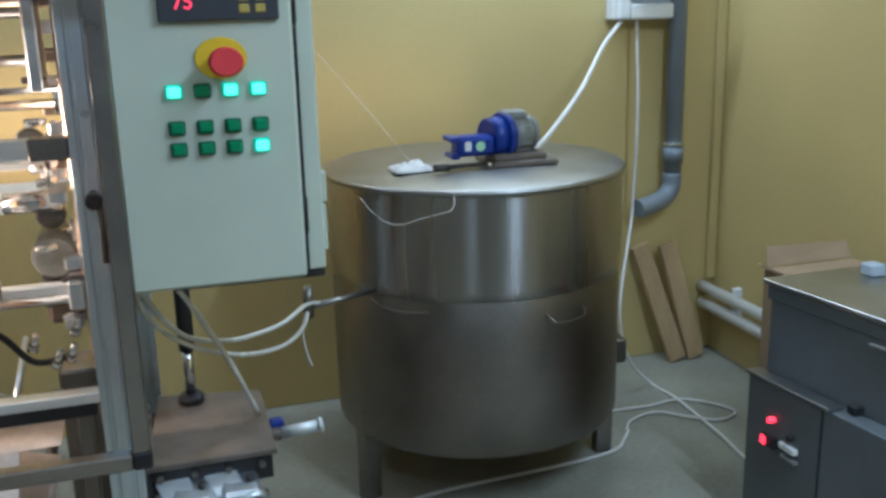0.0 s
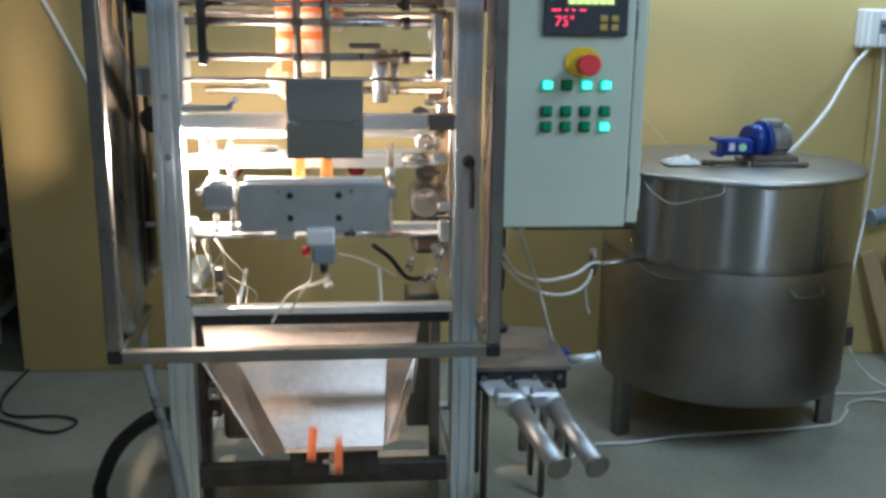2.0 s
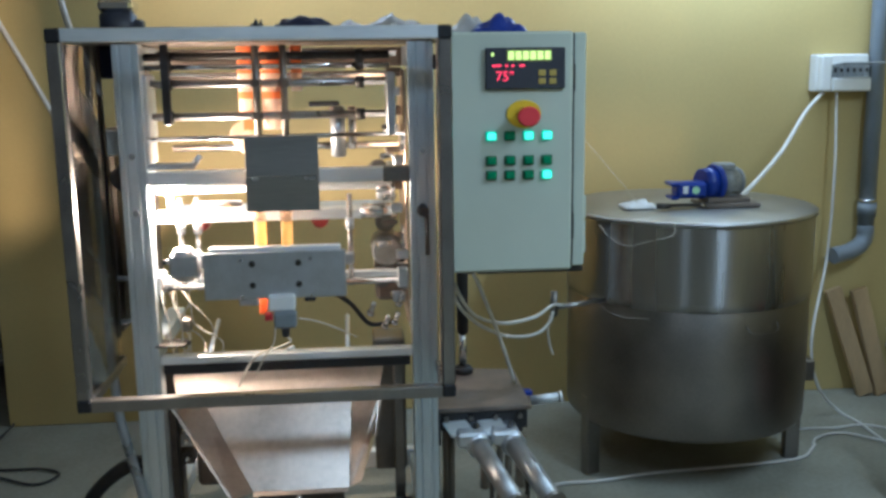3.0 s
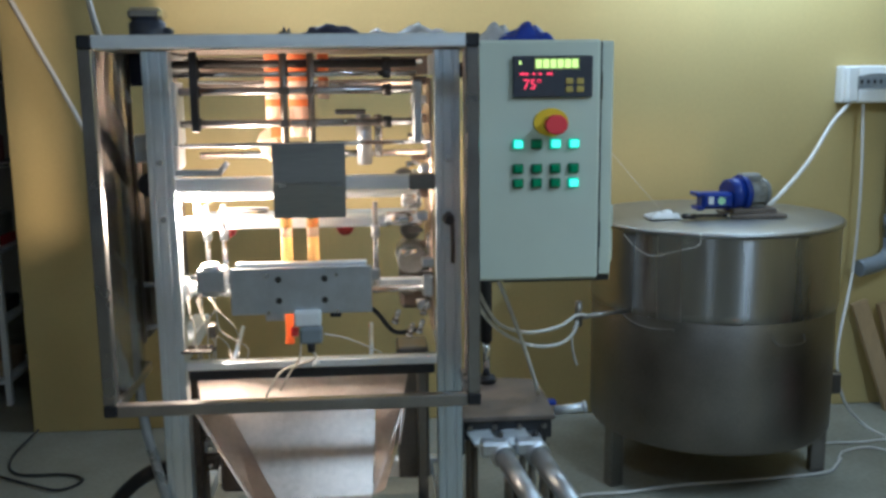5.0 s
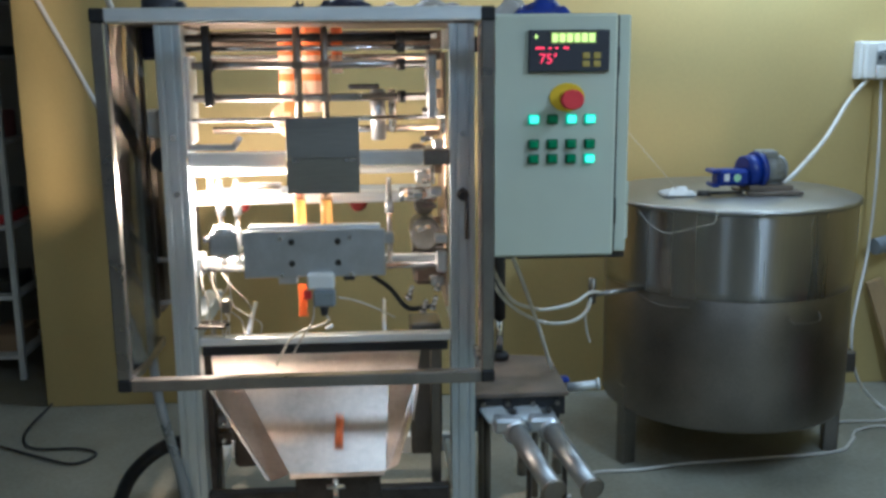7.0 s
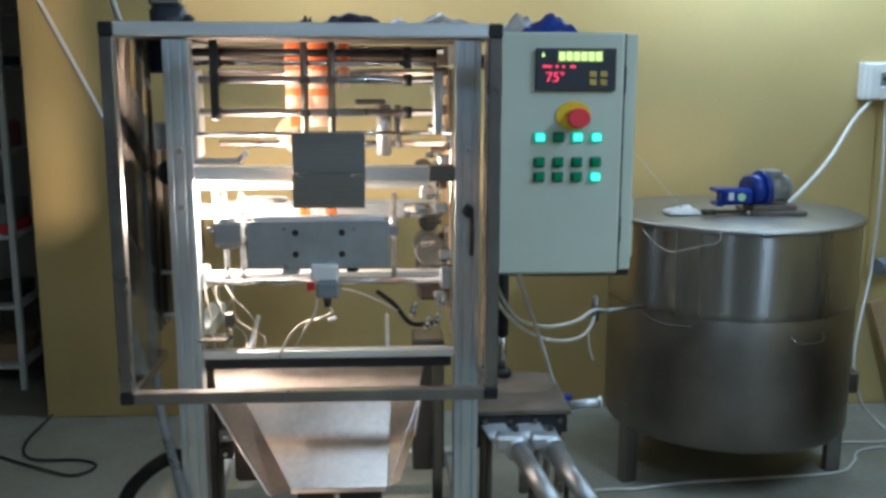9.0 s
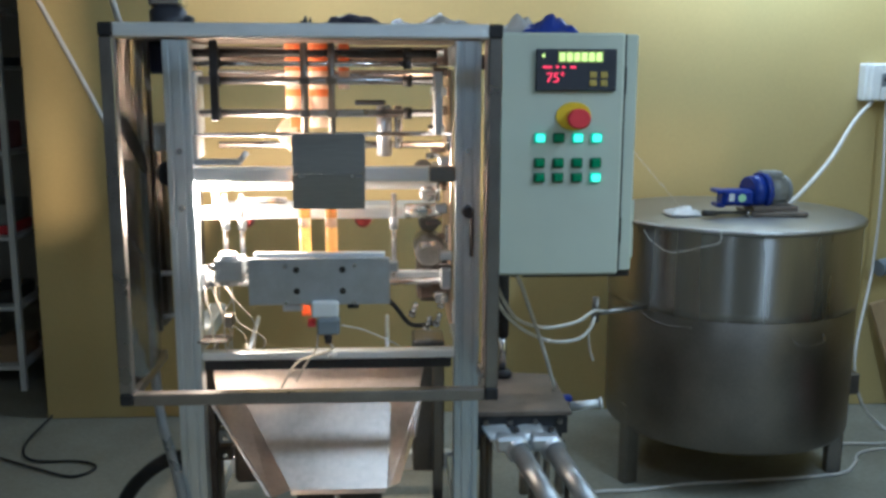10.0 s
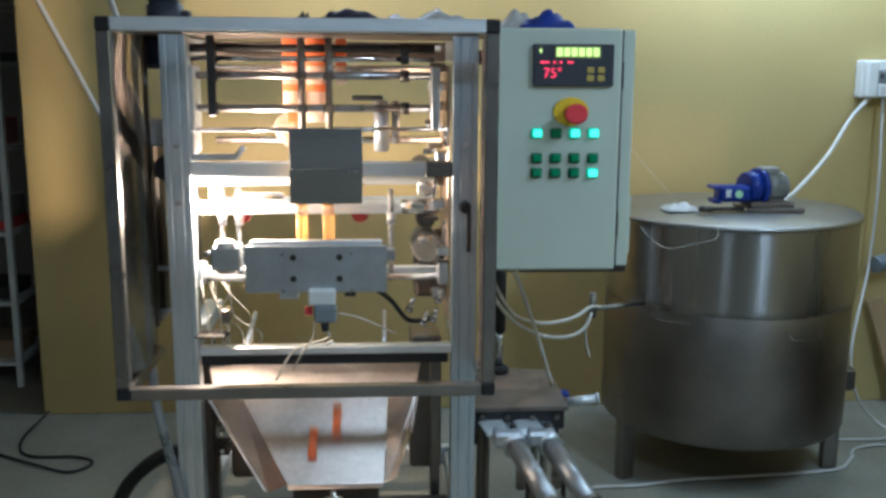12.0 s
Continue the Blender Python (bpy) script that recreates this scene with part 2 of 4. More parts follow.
# ---- the room ----
BW, RW, CE = 1.60, 2.40, 2.75
single("floor", box(-4.5, 2.7, -4.8, 4.8, -0.12, 0.0, 0), FLOOR, "worn grey concrete floor with dusty stains", "floor", kind="structure")
single("ceiling", box(-4.5, 2.7, -4.8, 4.8, CE, CE + 0.1, 0), CEIL, "plain pale ceiling", "ceiling", kind="structure")
single("wall_north", box(-1.515, 2.7, BW, BW + 0.30, 0, CE, 0.004), WALL, "ochre yellow painted wall behind the machine", "wall", kind="structure")
single("wall_east", box(RW, RW + 0.3, -4.8, BW - 0.001, 0, CE, 0), WALL, "ochre yellow painted side wall", "wall", kind="structure")
single("wall_south", box(-4.5, RW - 0.001, -4.8, -4.5, 0, CE, 0), DIMW, "plain grey wall", "wall", kind="structure")
single("wall_west", box(-4.5, -4.2, -4.499, 4.499, 0, CE, 0), PLAIN, "plain dull plaster wall", "wall", kind="structure")
single("wall_far", box(-4.199, -1.3, 4.2, 4.5, 0, CE, 0), PLAIN, "dull wall of the dim store room", "wall", kind="structure")
single("wall_store", box(-1.30, -1.0, BW + 0.301, 4.5, 0, CE, 0), PLAIN, "dull side wall of the dim store room", "wall", kind="structure")
single("door_lintel", box(-4.199, -1.516, BW, BW + 0.30, 2.2, CE, 0.004), WALL, "ochre wall above the wide opening", "wall", kind="structure")
# strip added in wall paint to give the corner its upright band of shading
single("corner_shading", box(2.36, 2.399, BW - 0.02, BW - 0.001, 0.3, CE - 0.01, 0.004), WALL, "raised strip that shapes the shading in the wall corner", "trim", kind="structure")


# ---- stainless mixing tank ----
def mixing_tank():
    cx, cy, r = 1.165, 0.985, 0.431
    t = thing("mixing_tank", (cx, cy, 0), "tall round stainless steel tank on short legs", "tank")
    part("lower_shell", lathe([(0.02, 0.225), (r - 0.03, 0.205), (r - 0.006, 0.212), (r, 0.225), (r, 0.30), (r + 0.001, 0.45), (r, 0.655), (r - 0.004, 0.662)], cx, cy, 96), STEELD, t, "dull steel lower shell, darker than the upper one")
    part("upper_shell", lathe([(r - 0.004, 0.660), (r + 0.003, 0.663), (r + 0.004, 0.69), (r + 0.004, 0.90), (r + 0.004, 0.946)], cx, cy, 96), STEEL, t, "polished steel upper shell")
    lid = lathe([(0.0, 0.978), (0.2, 0.972), (r + 0.004, 0.962), (r + 0.013, 0.958), (r + 0.014, 0.947), (r + 0.002, 0.944)], cx, cy, 96)
    part("lid", lid, STEELL, t, "round steel lid")
    for ang, reach in ((199, 0.405), (348, 0.405), (90, 0.40)):
        leg = box(-0.028, 0.028, -0.024, 0.024, 0.0, 0.30, 0.006)
        bmesh.ops.transform(leg, matrix=pose(cx + reach * math.cos(math.radians(ang)), cy + reach * math.sin(math.radians(ang)), 0, 0, 0, ang), verts=leg.verts)
        part("leg", leg, STEELD, t, "short steel angle leg")
    part("bracket", box(cx + 0.405, cx + 0.455, cy - 0.13, cy - 0.04, 0.31, 0.39, 0.006), STEELD, t)
    for ang in (285,):
        a = math.radians(ang)
        ca, sa = math.cos(a), math.sin(a)
        pts = []
        for k, (s, d) in enumerate([(-0.062, 0.0), (-0.058, 0.014), (-0.045, 0.024), (0.0, 0.028), (0.045, 0.024), (0.058, 0.014), (0.062, 0.0)]):
            rr = r + d
            pts.append((cx + rr * ca - s * sa, cy + rr * sa + s * ca, 0.618 - d * 0.9))
        part("handle", tube(pts, 0.0026), STEELD, t, "bent chrome rod handle")
    a = math.radians(212)
    p = Vector((cx + r * math.cos(a), cy + r * math.sin(a), 0.672))
    q = Vector((0.615, 0.665, 0.676))
    spout = part("hose_spout", rod(p, q, 0.008), STEELL, t, "thin steel branch pipe")
    part("tee", rod(q + Vector((-0.012, 0, -0.03)), q + Vector((-0.012, 0, 0.055)), 0.013, None, 16, 0.003), STEELD, spout)
    part("drain_pipe", tube([q + Vector((-0.02, 0, -0.02)), q + Vector((-0.03, 0.01, -0.07)), q + Vector((-0.022, 0.02, -0.13)), q + Vector((-0.01, 0.02, -0.17))], 0.004), HOSE, t)
    part("wire_loop", tube([(cx + (r + 0.006) * math.cos(math.radians(b)), cy + (r + 0.006) * math.sin(math.radians(b)), z) for b, z in ((208, 0.655), (216, 0.632), (225, 0.625), (235, 0.632))], 0.003), STEELD, t)
    return t


mixing_tank()


def gear_motor():
    z = 0.975
    t = thing("gear_motor", (1.15, 0.86, z), "blue gearbox with grey electric motor on the tank lid", "motor")
    bm = box(1.02, 1.15, 0.80, 0.88, z + 0.035, z + 0.10, 0.012)
    box(0.995, 1.03, 0.795, 0.885, z + 0.085, z + 0.10, 0.003, bm)
    box(1.0, 1.03, 0.80, 0.88, z + 0.03, z + 0.045, 0.003, bm)
    part("gearbox", bm, BLUE, t, "blue cast gearbox")
    bm = rod((1.14, 0.86, z + 0.085), (1.20, 0.875, z + 0.087), 0.062, 0.066, 32, 0.004)
    rod((1.19, 0.873, z + 0.087), (1.215, 0.879, z + 0.087), 0.076, None, 32, 0.003, bm)
    part("flange", bm, BLUE, t, "round blue flange")
    bm = rod((1.215, 0.879, z + 0.088), (1.295, 0.900, z + 0.088), 0.062, 0.060, 32, 0.006)
    part("motor_housing", bm, GREYP, t, "grey finned motor housing")
    for k in range(14):
        a = 2 * math.pi * k / 14
        oy, oz = 0.892 + 0.063 * math.cos(a), z + 0.088 + 0.063 * math.sin(a)
        part("cooling_fin", box(1.225, 1.292, oy - 0.003, oy + 0.003, oz - 0.003, oz + 0.003, 0), GREYP, t)
    part("fan_cover", rod((1.295, 0.900, z + 0.088), (1.318, 0.906, z + 0.088), 0.064, 0.052, 32, 0.006), GREYP, t)
    part("terminal_box", box(1.20, 1.28, 0.85, 0.92, z + 0.14, z + 0.168, 0.006), GREYP, t)
    part("rating_plate", box(1.045, 1.066, 0.797, 0.7995, z + 0.055, z + 0.085, 0.0005), WHITE, t, "small pale rating plate")
    part("sticker", rod((1.098, 0.7995, z + 0.068), (1.098, 0.797, z + 0.068), 0.016), mat("pale_green_sticker", (0.45, 0.75, 0.45), 0.5), t, "pale green round sticker")
    bm = box(1.13, 1.36, 0.77, 0.95, z - 0.003, z + 0.014, 0.003)
    box(1.15, 1.33, 0.80, 0.92, z + 0.014, z + 0.034, 0.003, bm)
    part("base_plate", bm, BROWN, t, "brown rusty base plate")
    bm = rod((1.14, 0.79, z + 0.012), (0.96, 0.77, z + 0.014), 0.007)
    rod((0.98, 0.77, z + 0.012), (0.93, 0.765, z + 0.014), 0.012, None, 12, 0, bm)
    part("stirrer_arm", bm, DARK, t, "dark steel arm")
    part("bolt", rod((1.115, 0.765, z), (1.115, 0.765, z + 0.02), 0.008), CHROME, t)
    t.scale = (0.86, 0.86, 0.86)
    t.location = (1.175, 0.87, z)
    return t


gear_motor()


def crumpled(x0, x1, y0, y1, z, h, name, material, label, category, seed, n=14):
    """A crumpled rag or film."""
    bm = bmesh.new()
    rnd = random.Random(seed)
    off = rnd.random() * 50
    g = []
    for i in range(n + 1):
        row = []
        for j in range(n + 1):
            u, v = i / n, j / n
            e = min(u, 1 - u, v, 1 - v) * 4
            f = noise.noise(Vector((u * 4 + off, v * 4, off)))
            row.append(bm.verts.new((x0 + (x1 - x0) * (u + 0.05 * f), y0 + (y1 - y0) * (v + 0.06 * f), z + h * min(1, e) * (0.5 + 0.7 * f + 0.25 * noise.noise(Vector((u * 11, v * 11, off)))) + 0.003)))
        g.append(row)
    for i in range(n):
        for j in range(n):
            f = bm.faces.new((g[i][j], g[i + 1][j], g[i + 1][j + 1], g[i][j + 1]))
            f.smooth = True
    d = bmesh.ops.extrude_face_region(bm, geom=bm.faces[:])
    for v in d["geom"]:
        if isinstance(v, bmesh.types.BMVert):
            v.co.z -= 0.0025
    bmesh.ops.recalc_face_normals(bm, faces=bm.faces[:])
    return single(name, bm, material, label, category)


crumpled(0.885, 1.00, 0.82, 0.92, 0.972, 0.035, "paper", mat("greyed_paper", (0.62, 0.60, 0.57), 0.7, var=0.15, scale=20, bump=0.2), "crumpled greyish white paper lying on the tank lid", "paper", 3)


# ---- control cabinet ----
def control_cabinet():
    t = thing("control_cabinet", (0.36, 0.13, 0.943), "grey-green steel control cabinet hung beside the machine", "control box")
    bm = box(0.212, 0.553, 0.062, 0.25, 0.945, 1.548, 0.004)
    box(0.545, 0.568, 0.10, 0.16, 1.065, 1.125, 0.003, bm)
    box(0.545, 0.562, 0.08, 0.15, 0.975, 1.065, 0.003, bm)
    part("body", bm, CABP, t)
    part("seal", box(0.208, 0.5205, 0.050, 0.0625, 0.948, 1.546, 0.001), BLACK, t, "dark rubber door seal")
    d = part("door", box(0.200, 0.511, 0.024, 0.050, 0.943, 1.550, 0.006), CABP, t)
    part("hinge", box(0.513, 0.522, 0.046, 0.060, 1.40, 1.47, 0.002), BLACK, t)
    part("hinge", box(0.513, 0.522, 0.046, 0.060, 1.02, 1.09, 0.002), BLACK, t)
    s = part("display", box(0.287, 0.488, 0.012, 0.0245, 1.409, 1.511, 0.003), SCREEN, t, "black display panel with lit digits")
    part("counter_bar", box(0.341, 0.453, 0.0095, 0.0125, 1.478, 1.505, 0.0008), mat("lcd_back", (0.28, 0.33, 0.10), 0.3, var=0.05, bump=0, glow=0.25), s)
    for k in range(6):
        part("counter_digit", box(0.344 + k * 0.0182, 0.358 + k * 0.0182, 0.008, 0.0097, 1.4815, 1.5015, 0.0006), LCD, s)
    cu = bpy.data.curves.new("digits", "FONT")
    cu.body, cu.size, cu.extrude = "75\u00b0", 0.034, 0.0006
    tmp = bpy.data.objects.new("digits", cu)
    me = bpy.data.meshes.new_from_object(tmp)
    bm = bmesh.new()
    bm.from_mesh(me)
    bmesh.ops.transform(bm, matrix=pose(0.312, 0.0110, 1.430, 90, 0, 0), verts=bm.verts)
    bpy.data.objects.remove(tmp)
    part("digits", bm, LEDR, s, "glowing red digits")
    for x, w in ((0.304, 0.022), (0.336, 0.007), (0.352, 0.007), (0.372, 0.014)):
        part("led_dash", box(x, x + w, 0.0105, 0.0123, 1.4645, 1.4695, 0.0005), LEDR, s)
    for k in range(2):
        for j in range(2):
            part("key", box(0.420 + k * 0.027, 0.438 + k * 0.027, 0.009, 0.0125, 1.421 + j * 0.02, 1.436 + j * 0.02, 0.002), KEYPAD, s)
    part("status_mark", box(0.302, 0.308, 0.0105, 0.0123, 1.490, 1.499, 0.0005), LCD, s)
    plate = rod((0, 0, 0), (0, -0.006, 0), 0.044, None, 40, 0.001)
    bmesh.ops.transform(plate, matrix=Matrix.Translation((0.385, 0.0245, 1.347)) @ Matrix.Diagonal((1, 1, 0.80, 1)), verts=plate.verts)
    e = part("emergency_stop", plate, YELLOW, t, "red mushroom emergency stop on a yellow oval plate")
    part("collar", rod((0.386, 0.020, 1.345), (0.387, -0.010, 1.344), 0.020, None, 28), YELLOW, e)
    head = rod((0, -0.010, 0), (0, -0.034, 0), 0.026, 0.030, 36, 0.005)
    bmesh.ops.transform(head, matrix=Matrix.Translation((0.389, 0.0, 1.343)) @ Matrix.Diagonal((1, 1, 0.86, 1)), verts=head.verts)
    part("mushroom", head, RED, e, "red mushroom head")
    for r, z in enumerate((1.2935, 1.2315, 1.1945)):
        for c in range(4):
            x = 0.302 + c * 0.0473
            lit = (r == 0 and c != 1) or (r == 2 and c == 3)
            b = part("push_button", box(x - 0.0145, x + 0.0145, 0.017, 0.0243, z - 0.0125, z + 0.0125, 0.003), BEZELL if lit else mat("green_bezel", (0.012, 0.10, 0.05), 0.4), t)
            part("lens", box(x - 0.0112, x + 0.0112, 0.0105, 0.0172, z - 0.0095, z + 0.0095, 0.003), GREENL if lit else GREEN, b, "lit green lens" if lit else "dark green lens")
    part("cable_gland", rod((0.30, 0.15, 0.943), (0.30, 0.15, 0.915), 0.012), BLACK, t)
    part("cable_gland", rod((0.26, 0.15, 0.943), (0.26, 0.15, 0.915), 0.012), BLACK, t)
    part("bottom_edge", box(0.27, 0.553, 0.07, 0.25, 0.928, 0.944, 0.003), DARK, t)
    part("mount_rail", box(0.165, 0.34, 0.251, 0.285, 1.46, 1.50, 0.003), DARK, t)
    part("bottom_rail", box(0.19, 0.47, 0.251, 0.285, 0.935, 0.965, 0.003), DARK, t)
    return t


control_cabinet()


# ---- guard frame ----
def guard():
    t = thing("guard_frame", (-0.28, 0.0, 0.62), "aluminium guard frame with clear side panels", "machine guard")
    x0, x1, z0, z1, w = -0.757, 0.203, 0.618, 1.568, 0.033
    # brighter top rail and darker uprights carry their differing light in the colour
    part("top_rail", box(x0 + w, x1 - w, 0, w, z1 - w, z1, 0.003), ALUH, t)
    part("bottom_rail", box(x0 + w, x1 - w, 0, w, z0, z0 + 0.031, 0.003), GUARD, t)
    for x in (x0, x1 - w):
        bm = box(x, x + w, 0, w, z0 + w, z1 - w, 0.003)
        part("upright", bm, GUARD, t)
        for z in (z0, z1 - w):
            part("corner_block", box(x - 0.001, x + w + 0.001, -0.001, w + 0.001, z, z + w, 0.004), BLACK, t, "black plastic corner block")
        for z in (z0, z1 - w):
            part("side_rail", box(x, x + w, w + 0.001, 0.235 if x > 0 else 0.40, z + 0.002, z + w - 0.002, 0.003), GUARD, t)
    part("rear_upright", box(x0 - 0.012, x0 + 0.018, 0.401, 0.43, 0.70, z1 - 0.01, 0.003), STEELD, t, "dark rear upright")
    # bowed clear side sheet
    bm = bmesh.new()
    n = 10
    cols = []
    for i in range(n + 1):
        u = i / n
        y = 0.034 + u * 0.365
        x = x0 + 0.016 + 0.020 * math.sin(u * math.pi)
        cols.append((bm.verts.new((x, y, z0 + 0.035)), bm.verts.new((x, y, z1 - 0.035))))
    for a, b in zip(cols, cols[1:]):
        f = bm.faces.new((a[0], b[0], b[1], a[1]))
        f.smooth = True
    bmesh.ops.solidify(bm, geom=bm.faces[:], thickness=0.003)
    part("right_panel", box(x1 - 0.020, x1 - 0.016, w + 0.002, 0.234, z0 + w, z1 - w, 0.001), WARMPC, t, "scuffed plastic side panel browned for the bulb's warm reflection")
    p = part("side_panel", bm, CLEAR, t, "bowed clear plastic side panel")
    p.visible_shadow = False
    for z in (0.70, 0.665):
        part("hinge_block", box(x0 - 0.006 + (0.70 - z) * 0, x0 + 0.022, 0.32 - (0.70 - z) * 4, 0.36 - (0.70 - z) * 4, z, z + 0.024, 0.003), BLACK, t)
    return t


guard()


# ---- packing machine ----
PM = (-0.255, 0.45, 0.0)
BACKY = 0.72


def packing_machine():
    t = thing("packing_machine", PM, "upright stick packing machine on aluminium posts with a warm bulb", "machine")
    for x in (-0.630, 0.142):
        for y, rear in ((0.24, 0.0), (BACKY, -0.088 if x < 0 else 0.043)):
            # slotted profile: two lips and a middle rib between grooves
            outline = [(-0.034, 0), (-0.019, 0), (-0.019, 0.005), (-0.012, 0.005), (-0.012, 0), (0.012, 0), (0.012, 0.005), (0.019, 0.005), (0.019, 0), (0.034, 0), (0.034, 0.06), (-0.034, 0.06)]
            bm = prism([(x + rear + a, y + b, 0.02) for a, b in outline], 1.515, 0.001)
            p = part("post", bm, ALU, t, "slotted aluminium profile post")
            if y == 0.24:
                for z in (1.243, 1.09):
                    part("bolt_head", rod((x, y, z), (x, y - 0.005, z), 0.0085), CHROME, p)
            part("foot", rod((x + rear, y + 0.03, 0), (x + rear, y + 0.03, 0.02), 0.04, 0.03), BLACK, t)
        part("side_beam", box(x - 0.025, x + 0.025, 0.301, BACKY - 0.001, 1.47, 1.53, 0.003), ALU, t)
        part("side_beam", box(x - 0.025, x + 0.025, 0.301, BACKY - 0.001, 0.66, 0.71, 0.003), ALU, t)
        part("side_beam", box(x - 0.025, x + 0.025, 0.301, BACKY - 0.001, 0.12, 0.17, 0.003), ALU, t)
    part("top_plate", box(-0.75, 0.215, 0.236, BACKY + 0.06, 1.536, 1.548, 0.002), BROWN, t)
    part("front_beam", box(-0.595, 0.107, 0.245, 0.285, 1.160, 1.199, 0.003), ALUH, t)
    part("beam_joint", box(0.035, 0.107, 0.241, 0.288, 1.158, 1.200, 0.003), STEELD, t)
    part("lower_beam", box(-0.595, 0.107, 0.245, 0.285, 0.660, 0.683, 0.003), ALUH, t)
    # black strip that draws the shade of the gap under the lower beam
    part("beam_gap_shade", box(-0.59, 0.10, 0.252, 0.262, 0.630, 0.659, 0.003), BLACK, t)
    part("inner_strut", box(0.052, 0.082, 0.32, 0.35, 0.02, 0.655, 0.003), STEELD, t)
    part("inner_strut", box(-0.612, -0.588, 0.36, 0.39, 0.02, 0.655, 0.003), DARK, t)
    part("base_beam", box(-0.61, 0.099, 0.245, 0.285, 0.155, 0.215, 0.003), DARK, t)
    part("base_beam", box(-0.683, 0.150, BACKY, BACKY + 0.04, 0.12, 0.18, 0.003), ALUH, t)
    part("rear_beam", box(-0.683, 0.150, BACKY, BACKY + 0.04, 1.47, 1.53, 0.003), BROWN, t)
    # film guide head: side plates, cross rods and clamps
    for x0, x1 in ((-0.607, -0.585), (0.050, 0.075)):
        part("guide_plate", box(x0, x1, 0.27, 0.38, 1.285, 1.455, 0.004), ALUP, t)
    part("bearing_block", box(-0.612, -0.585, 0.25, 0.36, 1.22, 1.285, 0.004), ALUP, t)
    for z, r, m in ((1.502, 0.011, DARK), (1.474, 0.008, CHROME), (1.429, 0.0105, GUARD), (1.341, 0.0105, GUARD)):
        part("guide_rod", rod((-0.598, 0.32, z), (0.062, 0.32, z), r), m, t)
        for x in (-0.54, -0.02):
            part("rod_collar", rod((x - 0.012, 0.32, z), (x + 0.012, 0.32, z), r + 0.006, None, 16, 0.001), DARK if x in (-0.54, -0.02) else CHROME, t)
    for z, y in ((1.51, 0.50), (1.447, 0.56)):
        part("film_roller", rod((-0.60, y, z), (0.09, y, z), 0.011, None, 20, 0.002), CHROME, t, "polished film roller")
    part("clamp_bar", box(-0.553, -0.531, 0.296, 0.312, 1.32, 1.535, 0.003), BLACK, t, "black clamp bar")
    for x in (-0.300, -0.226):
        part("forming_rod", rod((x, 0.285, 1.53), (x, 0.285, 1.29), 0.0095), STEELD, t)
        for z in (1.429, 1.341):
            part("cross_clamp", box(x - 0.014, x + 0.014, 0.274, 0.335, z - 0.012, z + 0.012, 0.004), STEELD, t)
    # heated sealing section behind the front plate
    part("cross_tie", rod((-0.61, 0.29, 1.283), (0.10, 0.29, 1.287), 0.0065), CHROME, t)
    part("cross_tie", rod((-0.56, 0.45, 1.245), (0.09, 0.45, 1.245), 0.010), CHROME, t)
    part("seal_table", box(-0.605, 0.075, 0.402, 0.62, 1.046, 1.058, 0.003), ALUP, t, "wide plate of the sealing section")
    part("heater_cover", box(-0.605, -0.345, 0.432, 0.55, 1.138, 1.146, 0.003), ALUP, t)
    part("seal_bar", box(-0.605, 0.07, 0.38, 0.43, 1.122, 1.14, 0.004), ALUH, t)
    part("seal_bar", box(-0.605, 0.075, 0.33, 0.40, 1.045, 1.075, 0.004), ALUH, t)
    part("seal_cylinder", rod((-0.50, 0.355, 1.090), (-0.36, 0.355, 1.090), 0.014, None, 24, 0.003), CHROME, t)
    part("seal_cylinder", rod((-0.03, 0.31, 1.070), (0.075, 0.31, 1.070), 0.021, None, 24, 0.003), CHROME, t)
    for x in (-0.525, -0.48, -0.06):
        part("slide_rod", rod((x, 0.30, 0.86), (x, 0.30, 1.12), 0.008), CHROME, t)
        part("slide_bush", rod((x, 0.30, 1.02), (x, 0.30, 1.055), 0.012, None, 20, 0.002), ALUP, t)
    part("slide_rail", box(-0.60, 0.085, 0.33, 0.36, 0.868, 0.892, 0.003), ALUH, t)
    part("slide_rail", rod((-0.60, 0.29, 0.873), (0.09, 0.29, 0.873), 0.010), CHROME, t)
    for x in (-0.611, 0.070):
        part("rail_mount", box(x, x + 0.030, 0.275, 0.36, 0.85, 0.91, 0.005), ALUP, t)
    for k, (x, z, y) in enumerate(((-0.50, 1.02, 0.52), (-0.15, 1.02, 0.52))):
        part("red_knob", rod((x, y, z), (x, y - 0.05, z), 0.028, 0.022, 20, 0.004), mat("dark_red_knob", (0.30, 0.03, 0.025), 0.4), t, "dark red knob")
    # cluttered drive side
    rnd = random.Random(8)
    for k in range(9):
        z = 0.76 + k * 0.052
        x = 0.025 + rnd.uniform(-0.01, 0.03)
        y = 0.34 + rnd.uniform(0, 0.22)
        if k % 3 == 0:
            part("drive_block", box(x, x + 0.055, y, y + 0.07, z, z + 0.038, 0.004), ALUP, t)
        elif k % 3 == 1:
            part("fitting", rod((x, y, z), (x + 0.05, y, z + 0.006), 0.014, 0.011, 14, 0.002), CHROME, t)
        else:
            part("drive_wheel", rod((x + 0.01, y - 0.03, z), (x + 0.01, y, z), 0.030, 0.030, 24, 0.003), STEELD, t)
    for k in range(7):
        z = 1.11 + k * 0.055
        x = 0.045 + rnd.uniform(0, 0.02)
        part("adjuster", box(x, x + 0.045, 0.36 + rnd.uniform(0, 0.1), 0.49, z, z + 0.026, 0.003), ALUP if k % 2 else BROWN, t)
